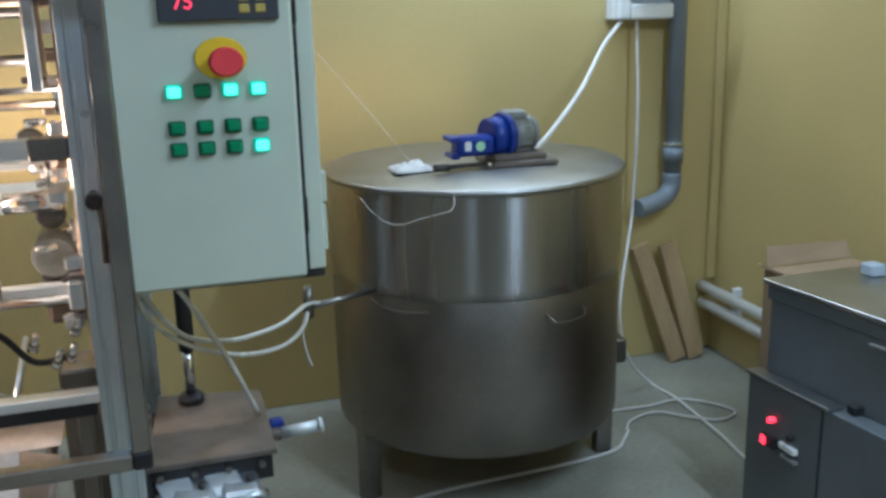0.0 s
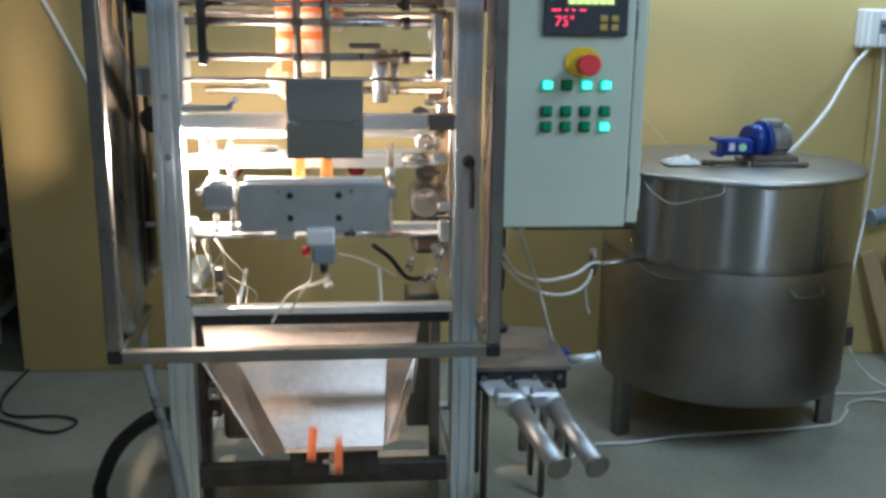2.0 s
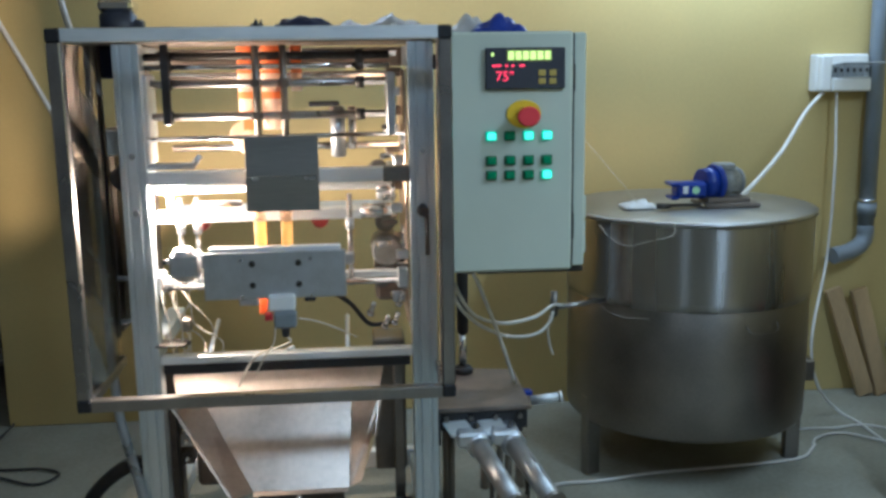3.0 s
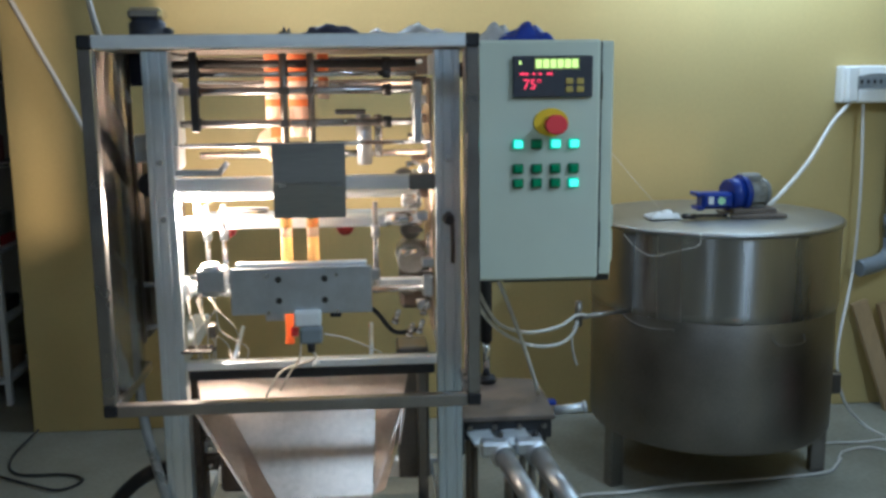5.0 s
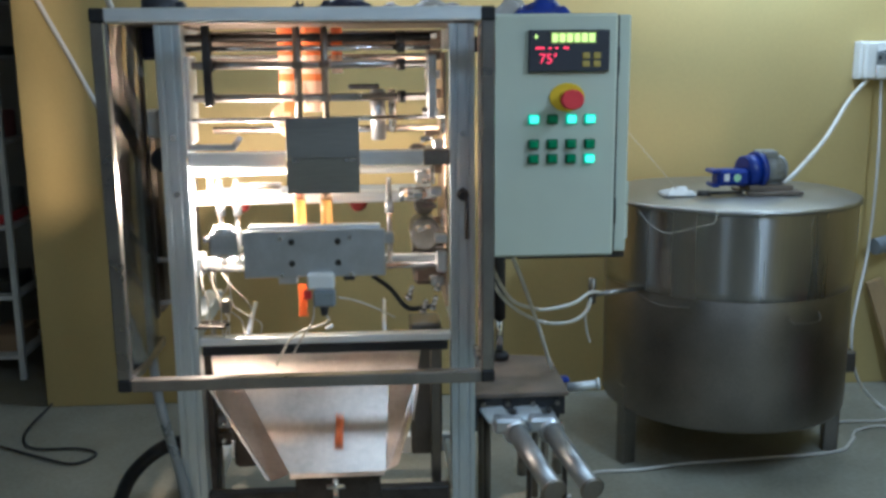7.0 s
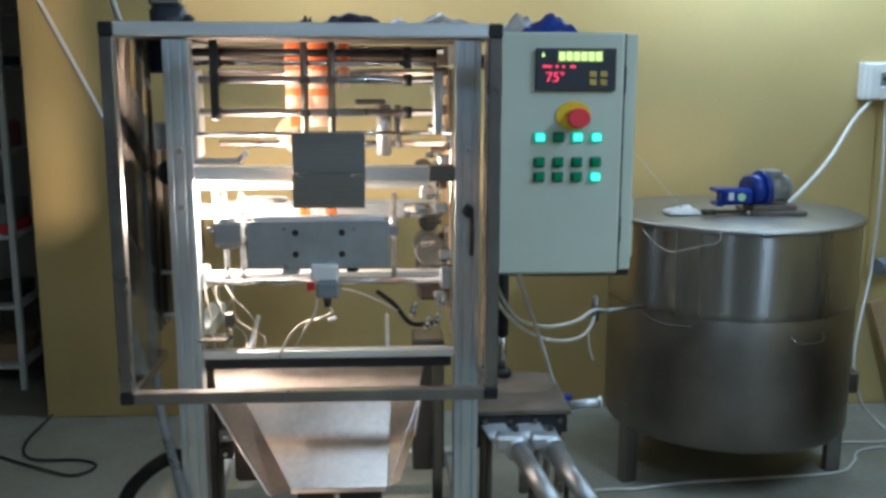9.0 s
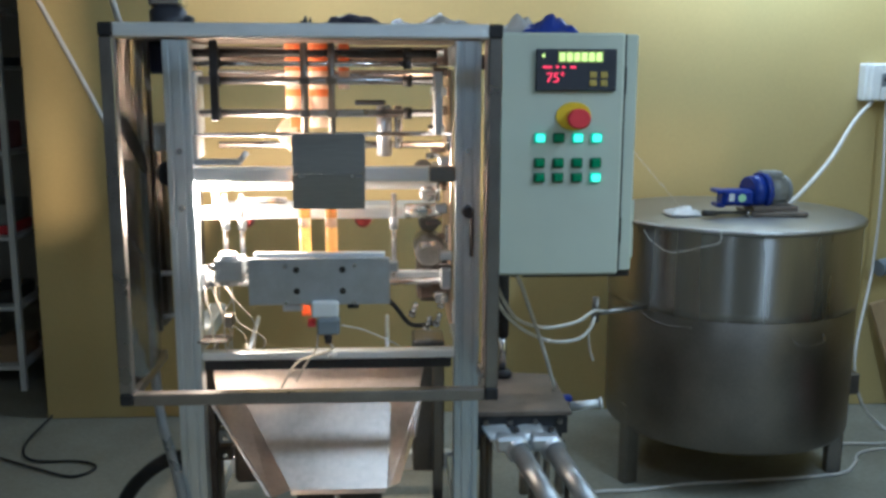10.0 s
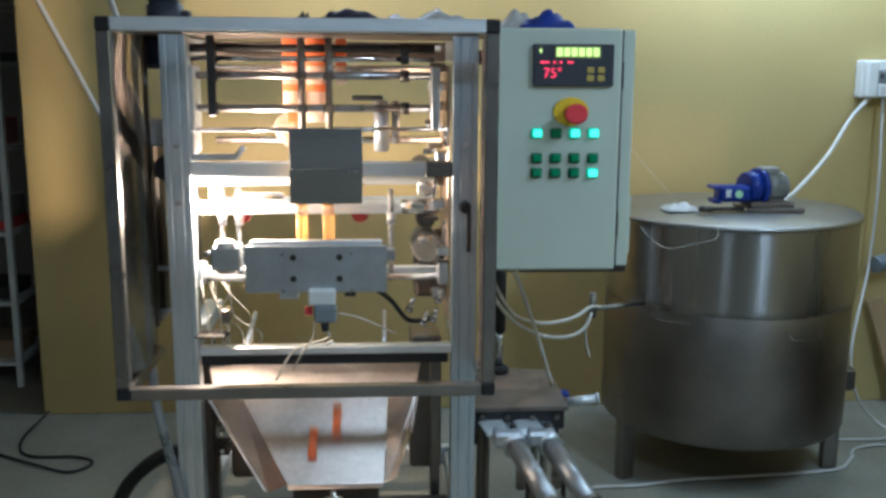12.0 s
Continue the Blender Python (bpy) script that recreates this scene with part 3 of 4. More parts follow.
    for k in range(16):
        z = 0.80 + k * 0.033 + rnd.uniform(-0.008, 0.008)
        x = 0.062 + rnd.uniform(-0.03, 0.012)
        y = 0.285 + rnd.uniform(0, 0.05)
        if k % 4 == 0:
            part("valve_block", box(x, x + 0.036, y, y + 0.04, z, z + 0.026, 0.004), ALUP, t)
        elif k % 4 == 1:
            part("push_fitting", rod((x - 0.02, y, z), (x + 0.02, y + 0.01, z + 0.004), 0.009, 0.007, 14, 0.002), CHROME, t)
        elif k % 4 == 2:
            part("adjuster_screw", rod((x + 0.02, y, z - 0.025), (x + 0.02, y, z + 0.025), 0.006, None, 12, 0.001), CHROME, t)
        else:
            part("clip", box(x - 0.01, x + 0.034, y, y + 0.014, z, z + 0.012, 0.003), BROWN, t)
    # plate added to show warm reflected light on the drive side
    part("cheek_plate", box(0.098, 0.106, 0.31, 0.66, 0.74, 1.46, 0.002), WARMPL, t, "inner cheek plate with the bulb's warm glow in its colour")
    part("air_cylinder", rod((-0.085, 0.36, 1.36), (-0.085, 0.36, 1.22), 0.021, None, 24, 0.003), ALUP, t)
    part("air_cylinder", rod((-0.045, 0.38, 1.36), (-0.045, 0.38, 1.24), 0.012, None, 20, 0.002), CHROME, t)
    part("sensor", box(-0.17, -0.08, 0.46, 0.49, 1.357, 1.372, 0.004), BLACK, t)
    part("drive_motor", rod((0.045, 0.37, 0.94), (0.045, 0.52, 0.94), 0.045, None, 28, 0.005), GREYP, t, "round drive motor")
    part("dark_housing", box(0.01, 0.10, 0.42, 0.60, 0.78, 0.92, 0.012), BROWN, t)
    # stepped plates added to throw a jagged shadow on the chute's left sheet
    for k, (xe, ye) in enumerate(((-0.526, 0.285), (-0.514, 0.262), (-0.522, 0.239))):
        part("chute_shade_step", box(-0.606, xe, ye, ye + 0.022, 0.712, 0.720, 0.002), DARK, t)
    part("chute_shade_step", box(-0.530, -0.508, 0.250, 0.300, 0.753, 0.790, 0.002), STEELD, t)
    for fx, fz in ((0.030, 0.735), (0.058, 0.745), (0.072, 0.80), (-0.01, 0.775)):
        part("air_fitting", rod((fx, 0.30, fz), (fx + 0.012, 0.285, fz + 0.034), 0.009, 0.007, 14, 0.002), CHROME, t)
        part("fitting_nut", rod((fx - 0.001, 0.301, fz - 0.006), (fx + 0.002, 0.298, fz + 0.004), 0.012, None, 6), CHROME, t)
    # gearbox and valves under the chute
    g = part("gearbox", box(-0.56, -0.30, 0.50, 0.66, 0.181, 0.46, 0.012), BROWN, t, "rust-brown gearbox under the chute")
    part("gearbox_cover", rod((-0.43, 0.50, 0.33), (-0.43, 0.478, 0.33), 0.085, 0.078, 32, 0.004), GREYP, g)
    for k in range(6):
        q = 2 * math.pi * k / 6
        part("cover_bolt", rod((-0.43 + 0.066 * math.cos(q), 0.480, 0.33 + 0.066 * math.sin(q)), (-0.43 + 0.066 * math.cos(q), 0.470, 0.33 + 0.066 * math.sin(q)), 0.007, None, 6), CHROME, g)
    for k in range(4):
        vb = part("air_valve", box(-0.588, -0.548, 0.40, 0.45, 0.30 + k * 0.055, 0.342 + k * 0.055, 0.004), ALUP if k % 2 else BROWN, t)
        part("valve_fitting", rod((-0.568, 0.40, 0.32 + k * 0.055), (-0.568, 0.385, 0.32 + k * 0.055), 0.008, None, 12, 0.002), CHROME, vb)
    part("valve_rail", box(-0.592, -0.585, 0.40, 0.46, 0.02, 0.655, 0.002), STEELD, t)
    part("crank_rod", rod((-0.08, 0.52, 0.19), (0.0, 0.50, 0.60), 0.012), STEELD, t)
    part("rear_cover", box(0.0, 0.10, 0.56, 0.70, 0.181, 0.62, 0.006), STEELD, t)
    part("side_knob", rod((-0.762, 0.415, 0.735), (-0.762, 0.455, 0.735), 0.019, 0.017, 20, 0.003), BLACK, t, "round black knob")
    part("knob", rod((0.142, 0.239, 1.078), (0.142, 0.205, 1.078), 0.017, 0.015, 20, 0.003), BLACK, t, "round black knob")
    part("knob_stem", rod((0.152, 0.225, 1.070), (0.152, 0.225, 0.955), 0.006), DARK, t)
    part("lever", box(-0.60, -0.47, 0.255, 0.265, 1.204, 1.222, 0.004), ALUP, t)
    part("lever_end", rod((-0.475, 0.26, 1.215), (-0.455, 0.26, 1.240), 0.008), ALUP, t)
    part("junction_box", box(-0.753, -0.694, 0.46, 0.52, 1.225, 1.305, 0.006), WHITE, t, "small pale junction box")
    part("side_wheel", rod((-0.70, 0.42, 1.165), (-0.70, 0.45, 1.165), 0.036, None, 28, 0.004), BLACK, t)
    part("side_arm", rod((-0.76, 0.44, 0.87), (-0.675, 0.44, 0.87), 0.008), ALUP, t)
    part("side_arm", rod((-0.76, 0.44, 0.735), (-0.675, 0.44, 0.75), 0.007), ALUP, t)
    part("side_housing", box(-0.775, -0.735, 0.47, 0.56, 0.70, 1.28, 0.01), STEELD, t, "narrow dark side housing")
    # plates added to block the bulb; their slot lets a light patch onto the wall
    part("bulb_shield", box(-0.672, -0.664, 0.301, BACKY - 0.001, 0.72, 1.068, 0.002), BROWN, t)
    part("bulb_shield", box(-0.672, -0.664, 0.301, 0.452, 1.069, 1.469, 0.002), BROWN, t)
    part("bulb_shield", box(-0.672, -0.664, 0.508, BACKY - 0.001, 1.069, 1.469, 0.002), BROWN, t)
    part("rail_plate", box(0.150, 0.158, 0.301, 0.50, 0.72, 1.469, 0.002), ALUP, t)
    bx, by, bz = BULB
    part("bulb", rod((bx, by, bz - 0.016), (bx, by, bz + 0.016), 0.007, 0.007, 14, 0.003), BULBM, t, "small glowing halogen bulb").visible_shadow = False
    part("bulb_holder", rod((bx, by, bz + 0.0165), (bx, by, bz + 0.035), 0.008), WHITE, t)
    part("bulb_bracket", box(-0.611, bx, by - 0.006, by + 0.006, bz + 0.0355, bz + 0.042, 0.001), ALUP, t)
    return t


packing_machine()


def front_plate():
    t = thing("front_plate", (-0.228, 0.115, 1.11), "grey steel hinged cover plate over the film tubes", "cover plate")
    part("upper_leaf", box(-0.321, -0.134, 0.112, 0.117, 1.1955, 1.298, 0.001), PLATEM, t)
    part("lower_leaf", slab([(-0.321, 0.112, 1.195), (-0.134, 0.112, 1.195), (-0.136, 0.124, 1.104), (-0.322, 0.124, 1.104)], -0.004), PLATEM, t)
    part("hinge_backing", box(-0.318, -0.137, 0.1175, 0.121, 1.18, 1.21, 0.001), PLATEM, t)
    for x in (-0.302, -0.292, -0.168, -0.155, -0.147):
        part("screw", rod((x, 0.112, 1.190), (x, 0.108, 1.190), 0.0035), CHROME, t)
    part("stand_off", rod((-0.30, 0.117, 1.205), (-0.30, 0.245, 1.18), 0.008), ALUP, t)
    part("stand_off", rod((-0.155, 0.117, 1.205), (-0.155, 0.245, 1.18), 0.008), ALUP, t)


front_plate()


# ---- film tubes, chute and jaw ----
def film_strip(x, w, z0, z1, y, name, label):
    """A folded film strip with orange and pale print bands."""
    t = thing(name, (x, y, z0), label, "film", "film strips")
    heights = [z for z in (1.30, 1.335, 1.350, 1.385, 1.405, 1.455, 1.53) if z0 <= z <= z1]
    for a, b in zip(heights, heights[1:]):
        bm = bmesh.new()
        rings = []
        for z in (a, b):
            rings.append([bm.verts.new((x + w / 2 * math.cos(q), y + w * 0.22 * math.sin(q), z)) for q in [2 * math.pi * i / 14 for i in range(14)]])
        for i in range(14):
            f = bm.faces.new((rings[0][i], rings[0][(i + 1) % 14], rings[1][(i + 1) % 14], rings[1][i]))
            f.smooth = True
        part("print_band", bm, ORANGE if a in (1.335, 1.385, 1.455) else PALEF, t)
    return t


film_strip(-0.335, 0.052, 1.30, 1.53, 0.40, "film_strip", "orange and white printed film strip hanging from the rollers")
film_strip(-0.262, 0.062, 1.30, 1.53, 0.37, "film_strip", "orange and white printed film strip between dark rods")
film_strip(-0.196, 0.030, 1.405, 1.53, 0.38, "film_strip", "narrow edge of orange film beside a dark rod")


def film_loop():
    t = thing("film_loop", (-0.36, 0.36, 1.24), "loose loop of orange and white printed film", "film", "film strips")
    bm = bmesh.new()
    pts = spline([(-0.33, 0.40, 1.335), (-0.372, 0.38, 1.315), (-0.385, 0.36, 1.285), (-0.365, 0.35, 1.25), (-0.335, 0.34, 1.225)], 5)
    a = [bm.verts.new(p) for p in pts]
    b = [bm.verts.new(p + Vector((0.055, 0.012, 0.006))) for p in pts]
    for i in range(len(pts) - 1):
        bm.faces.new((a[i], a[i + 1], b[i + 1], b[i])).smooth = True
    bmesh.ops.solidify(bm, geom=bm.faces[:], thickness=0.002)
    part("loop", bm, PALEF, t)
    part("print_band", box(-0.345, -0.30, 0.352, 0.356, 1.30, 1.335, 0.001), ORANGE, t)


film_loop()


def film_tube(x):
    t = thing("film_tube", (x, 0.165, 0.90), "narrow filled tube of orange film", "film", "film tubes")
    # the amber bands are orange film with the bulb's glow in their colour
    for z0, z1, m in ((0.90, 0.96, PALEF), (0.96, 1.05, AMBER), (1.05, 1.075, PALEF), (1.075, 1.19, AMBER)):
        bm = rod((x, 0.165, z0), (x, 0.165, z1), 0.0155, 0.0155, 18)
        part("print_band", bm, m, t)
    return t


TUBE_X = (-0.296, -0.226)
FILM_TUBES = [film_tube(x) for x in TUBE_X]


def sachet(x):
    """A flat-ended stick of film, origin at its middle."""
    t = thing("film_sachet", (x, 0.165, 1.24), "small sealed orange stick sachet", "sachet", "falling sachets")
    bm = bmesh.new()
    rings = []
    for z, a, b in ((-0.045, 0.013, 0.001), (-0.036, 0.0125, 0.002), (-0.024, 0.011, 0.008), (0.024, 0.011, 0.008), (0.036, 0.0125, 0.002), (0.045, 0.013, 0.001)):
        rings.append([bm.verts.new((x + a * math.cos(2 * math.pi * k / 14), 0.165 + b * math.sin(2 * math.pi * k / 14), 1.24 + z)) for k in range(14)])
    for p, q in zip(rings, rings[1:]):
        for k in range(14):
            bm.faces.new((p[k], p[(k + 1) % 14], q[(k + 1) % 14], q[k])).smooth = True
    bm.faces.new(rings[0][::-1])
    bm.faces.new(rings[-1])
    part("wrapper", bm, ORANGE, t)
    return t


# fall time, seconds of hanging below the jaw, which tube
DROPS = [(1.80, 0.2, 1), (1.82, 0.3, 0), (3.45, 0.2, 1), (3.5, 0.3, 0), (5.17, 0.38, 0), (5.2, 0.15, 1), (6.92, 0.15, 1), (7.33, 0.40, 0), (8.6, 0.2, 1), (8.66, 0.2, 0), (10.27, 0.2, 1), (10.32, 0.15, 0), (11.92, 0.15, 0), (11.94, 0.15, 1)]
SACHETS = [sachet(TUBE_X[k]) for _, _, k in DROPS]


def chute():
    t = thing("chute", (-0.28, 0.30, 0.30), "wide tapered stainless steel discharge chute", "chute")
    tl, tr = (-0.595, 0.385, 0.605), (0.03, 0.385, 0.605)
    ml, mr = (-0.575, 0.335, 0.535), (0.012, 0.335, 0.540)
    bl, br = (-0.395, 0.17, 0.305), (-0.085, 0.17, 0.305)
    part("back_sheet", slab([tl, tr, mr, ml], 0.002), SHEETB, t)
    part("slide_sheet", slab([(-0.508, 0.335, 0.537), (-0.07, 0.335, 0.540), br, (-0.352, 0.17, 0.305)], 0.002), SHEET, t)
    part("right_sheet", slab([(-0.068, 0.334, 0.540), (0.012, 0.30, 0.535), (-0.005, 0.24, 0.43), (-0.05, 0.165, 0.325), (-0.083, 0.17, 0.306)], 0.002), SHEET, t)
    part("left_sheet", slab([(-0.510, 0.335, 0.537), (-0.354, 0.169, 0.306), (-0.398, 0.105, 0.315), (-0.575, 0.26, 0.540)], -0.002), SHEET, t)
    part("side_lip", slab([(-0.577, 0.259, 0.541), (-0.400, 0.104, 0.316), (-0.412, 0.106, 0.322), (-0.592, 0.262, 0.548)], 0.002), SHEET, t)
    part("right_lip", slab([(0.013, 0.299, 0.537), (0.016, 0.25, 0.545), (-0.004, 0.20, 0.44), (-0.005, 0.239, 0.43)], 0.002), SHEET, t)
    part("front_lip", slab([(-0.352, 0.17, 0.304), br, (-0.09, 0.160, 0.296), (-0.352, 0.160, 0.296)], 0.002), SHEET, t)
    for x in (-0.50, -0.08):
        part("stay", rod((x, 0.41, 0.60), (x, BACKY, 0.66), 0.007), ALUP, t)
    part("exit_spout", box(-0.34, -0.10, 0.19, 0.24, 0.21, 0.292, 0.004), DARK, t, "dark bracket under the chute")
    part("spout_tap", rod((-0.225, 0.15, 0.295), (-0.225, 0.15, 0.235), 0.009, None, 16, 0.002), CHROME, t)
    part("spout_cross", rod((-0.25, 0.15, 0.272), (-0.20, 0.15, 0.272), 0.007), CHROME, t)
    part("tap_arm", rod((-0.225, 0.15, 0.255), (-0.225, 0.195, 0.255), 0.006), CHROME, t)
    return t


chute()


def seal_jaw(y=0.11):
    t = thing("seal_jaw", (-0.258, y, 0.913), "milled aluminium sealing jaw plate that rises and falls", "machine part")
    part("plate", box(-0.442, -0.073, y, y + 0.016, 0.851, 0.975, 0.002), ALUP, t)
    part("jaw_bar", box(-0.43, -0.085, y + 0.02, y + 0.05, 0.955, 0.985, 0.003), ALUH, t, "bright sealing bar")
    part("carriage", box(-0.53, -0.05, y + 0.05, y + 0.08, 0.925, 0.955, 0.004), ALUP, t)
    for x in (-0.317, -0.197):
        for z in (0.945, 0.888):
            b = part("bolt", rod((x, y, z), (x, y - 0.003, z), 0.0085), DARK, t)
    for x in (-0.345, -0.165):
        for z in (0.956, 0.857):
            part("screw", rod((x, y, z), (x, y - 0.006, z), 0.006), CHROME, t)
    bm = box(-0.535, -0.455, y + 0.03, y + 0.10, 0.905, 0.968, 0.006)
    rod((-0.50, y + 0.06, 0.895), (-0.50, y + 0.06, 0.98), 0.026, None, 20, 0.003, bm)
    part("side_cylinder", bm, ALUP, t, "bright side cylinder block")
    part("cylinder_port", rod((-0.555, y + 0.06, 0.945), (-0.53, y + 0.06, 0.945), 0.007), CHROME, t)
    part("foot_block", box(-0.355, -0.305, y + 0.005, y + 0.035, 0.832, 0.850, 0.003), ALUP, t)
    part("foot_block", box(-0.185, -0.155, y + 0.005, y + 0.035, 0.838, 0.850, 0.003), BLACK, t)
    v = part("valve_body", box(-0.278, -0.208, y - 0.028, y + 0.03, 0.822, 0.862, 0.004), WHITE, t, "pale valve block")
    part("valve_plug", box(-0.263, -0.205, y - 0.048, y - 0.004, 0.780, 0.823, 0.005), mat("grey_plug", (0.22, 0.25, 0.27), 0.5), v, "grey cable plug")
    part("plug_gland", rod((-0.235, y - 0.03, 0.78), (-0.235, y - 0.03, 0.755), 0.012, 0.009), BLACK, v)
    part("red_cap", rod((-0.29, y + 0.01, 0.80), (-0.27, y + 0.01, 0.80), 0.012), RED, v)
    part("plug_cable", tube([(-0.235, y - 0.03, 0.758), (-0.225, y - 0.01, 0.735), (-0.255, y + 0.01, 0.715), (-0.31, y + 0.04, 0.69), (-0.345, y + 0.07, 0.65), (-0.38, y + 0.10, 0.58)], 0.0032), HOSE, v)
    part("plug_cable", tube([(-0.262, y - 0.02, 0.782), (-0.27, y, 0.73), (-0.30, y + 0.03, 0.68), (-0.33, y + 0.07, 0.62)], 0.0026), HOSE, v)
    part("cable_joint", rod((-0.235, y - 0.02, 0.715), (-0.215, y - 0.015, 0.722), 0.005), WHITE, v)
    part("plug_cable", tube([(-0.20, y - 0.02, 0.80), (-0.15, y + 0.03, 0.775), (-0.09, y + 0.08, 0.735), (-0.05, y + 0.13, 0.70)], 0.0022), HOSE, v)
    return t


JAW = seal_jaw()


# ---- doser bench beside the machine ----
def doser():
    t = thing("piston_doser", (0.33, 0.45, 0.0), "brown plate on a dark box with two steel dosing cylinders", "doser")
    part("top_plate", slab([(0.178, 0.290, 0.478), (0.458, 0.292, 0.478), (0.462, 0.64, 0.478), (0.212, 0.69, 0.478)], -0.014, 0.002), BROWN, t, "brown stained steel plate")
    bm = box(0.190, 0.448, 0.300, 0.62, 0.405, 0.463, 0.002)
    box(0.375, 0.455, 0.42, 0.62, 0.345, 0.463, 0.002, bm)
    part("box", bm, BLACK, t, "black open box under the plate")
    for x in (0.23, 0.41):
        for y in (0.42, 0.60):
            part("leg", rod((x, y, 0.0), (x, y, 0.405), 0.011), STEELD, t)
    for x0, x1 in ((0.250, 0.355), (0.352, 0.455)):
        a, b = Vector((x0, 0.39, 0.425)), Vector((x1, -0.040, 0.332))
        d = b - a
        c = part("dosing_cylinder", rod(a + d * 0.40, b, 0.028, None, 28, 0.003), CYL, t, "polished steel dosing cylinder")
        part("end_cap", rod(b, b + d * 0.025, 0.034, None, 28, 0.004), STEELD, c)
        part("collar", rod(a + d * 0.36, a + d * 0.42, 0.037, None, 28, 0.003), ALUP, c)
        part("clamp", box(a.x - 0.042 + d.x * 0.18, a.x + 0.042 + d.x * 0.18, a.y - 0.18, a.y - 0.02, 0.385, 0.428, 0.008), ALUP, c)
        part("clamp_wing", slab([(a.x - 0.065, a.y - 0.06, 0.432), (a.x + 0.01, a.y - 0.05, 0.436), (a.x + 0.03, a.y - 0.16, 0.412), (a.x - 0.035, a.y - 0.15, 0.405)], -0.010, 0.003), ALUH, c)
        part("hose_clip", rod((a.x + d.x * 0.3 - 0.045, a.y - 0.155, 0.40), (a.x + d.x * 0.3 + 0.045, a.y - 0.15, 0.402), 0.012, 0.009, 12, 0.002), CHROME, c)
        part("clamp_bolt", rod((a.x + 0.04, a.y - 0.13, 0.42), (a.x + 0.04, a.y - 0.13, 0.44), 0.008), DARK, c)
        part("piston_rod", rod(a, a + d * 0.4, 0.012), CHROME, c)
        part("under_valve", rod(a + d * 0.5 + Vector((0, 0, -0.03)), a + d * 0.5 + Vector((0, 0, -0.10)), 0.014), STEELD, c)
        part("bottom_fitting", rod(a + d * 0.62 + Vector((0, 0, -0.02)), a + d * 0.62 + Vector((0.0, 0, -0.14)), 0.007), DARK, c)
    for k in range(4):
        part("nut", rod((0.205 + k * 0.073, 0.300, 0.445), (0.205 + k * 0.073, 0.288, 0.445), 0.008, None, 6), STEELD, t)
    part("side_skirt", box(0.178, 0.189, 0.30, 0.60, 0.36, 0.463, 0.002), BLACK, t)
    part("cross_hose", tube([(0.215, 0.34, 0.43), (0.24, 0.31, 0.425), (0.27, 0.30, 0.40), (0.30, 0.31, 0.37), (0.33, 0.34, 0.35)], 0.008), DARK, t)
    # ball valve with blue lever
    v = part("ball_valve", rod((0.44, 0.50, 0.420), (0.492, 0.487, 0.420), 0.017), BROWN, t, "ball valve with blue lever")
    part("spout", rod((0.492, 0.487, 0.420), (0.583, 0.467, 0.437), 0.015, 0.014, 20, 0.002), ALUH, v)
    part("spout_rim", rod((0.580, 0.468, 0.4365), (0.591, 0.466, 0.4385), 0.019, None, 20, 0.002), ALUH, v)
    part("lever", box(0.465, 0.500, 0.490, 0.522, 0.428, 0.452, 0.006), BLUE, v, "blue valve lever")
    return t


doser()


def pusher():
    t = thing("hanging_actuator", (0.292, 0.62, 0.478), "black and chrome actuator rod standing on the brown plate", "actuator")
    part("sleeve", rod((0.292, 0.62, 0.93), (0.292, 0.62, 0.615), 0.019, None, 20, 0.002), BLACK, t)
    part("shaft", rod((0.292, 0.62, 0.615), (0.292, 0.62, 0.50), 0.013), CHROME, t)
    part("foot", rod((0.292, 0.62, 0.478), (0.292, 0.62, 0.503), 0.033, 0.028, 24, 0.004), BLACK, t)


pusher()


# ---- hoses and cables ----
def cable(pts, r, label, material=CABLE, name="cable", group="cables"):
    return single(name, tube(pts, r), material, label, "cable", group)


cable([(0.215, 0.15, 0.93), (0.215, 0.18, 0.89), (0.285, 0.30, 0.762), (0.38, 0.42, 0.698), (0.45, 0.49, 0.680), (0.524, 0.55, 0.680), (0.593, 0.64, 0.689), (0.64, 0.68, 0.677)], 0.0058, "white hose hanging from the cabinet to the tank", HOSE, "hose", "hoses")
cable([(0.205, 0.14, 0.93), (0.208, 0.16, 0.875), (0.248, 0.25, 0.789), (0.323, 0.36, 0.705), (0.425, 0.48, 0.636), (0.525, 0.58, 0.611), (0.58, 0.63, 0.632), (0.598, 0.655, 0.664)], 0.0058, "white hose hanging in a low arc to the tank", HOSE, "hose", "hoses")
cable([(0.262, 0.15, 0.93), (0.30, 0.23, 0.852), (0.378, 0.38, 0.661), (0.440, 0.48, 0.484)], 0.0058, "straight white hose from the cabinet to the valve", HOSE, "hose", "hoses")
cable([(0.30, 0.28, 0.36), (0.50, 0.55, 0.02), (0.62, 0.74, 0.008), (0.80, 0.76, 0.008), (1.0, 0.80, 0.008), (1.257, 0.82, 0.008), (1.48, 0.84, 0.008), (1.60, 0.87, 0.008), (1.66, 0.93, 0.008), (1.70, 0.98, 0.008)], 0.006, "grey-white cable lying along the floor under the tank")
cable([(1.985, 1.53, 1.335), (1.983, 1.50, 1.0), (1.972, 1.50, 0.634), (1.83, 1.31, 0.333), (1.852, 1.28, 0.14), (1.96, 1.30, 0.015), (1.985, 1.15, 0.008), (1.97, 0.86, 0.008), (1.95, 0.70, 0.008), (1.92, 0.50, 0.02)], 0.006, "white cable hanging from the wall box to the floor")
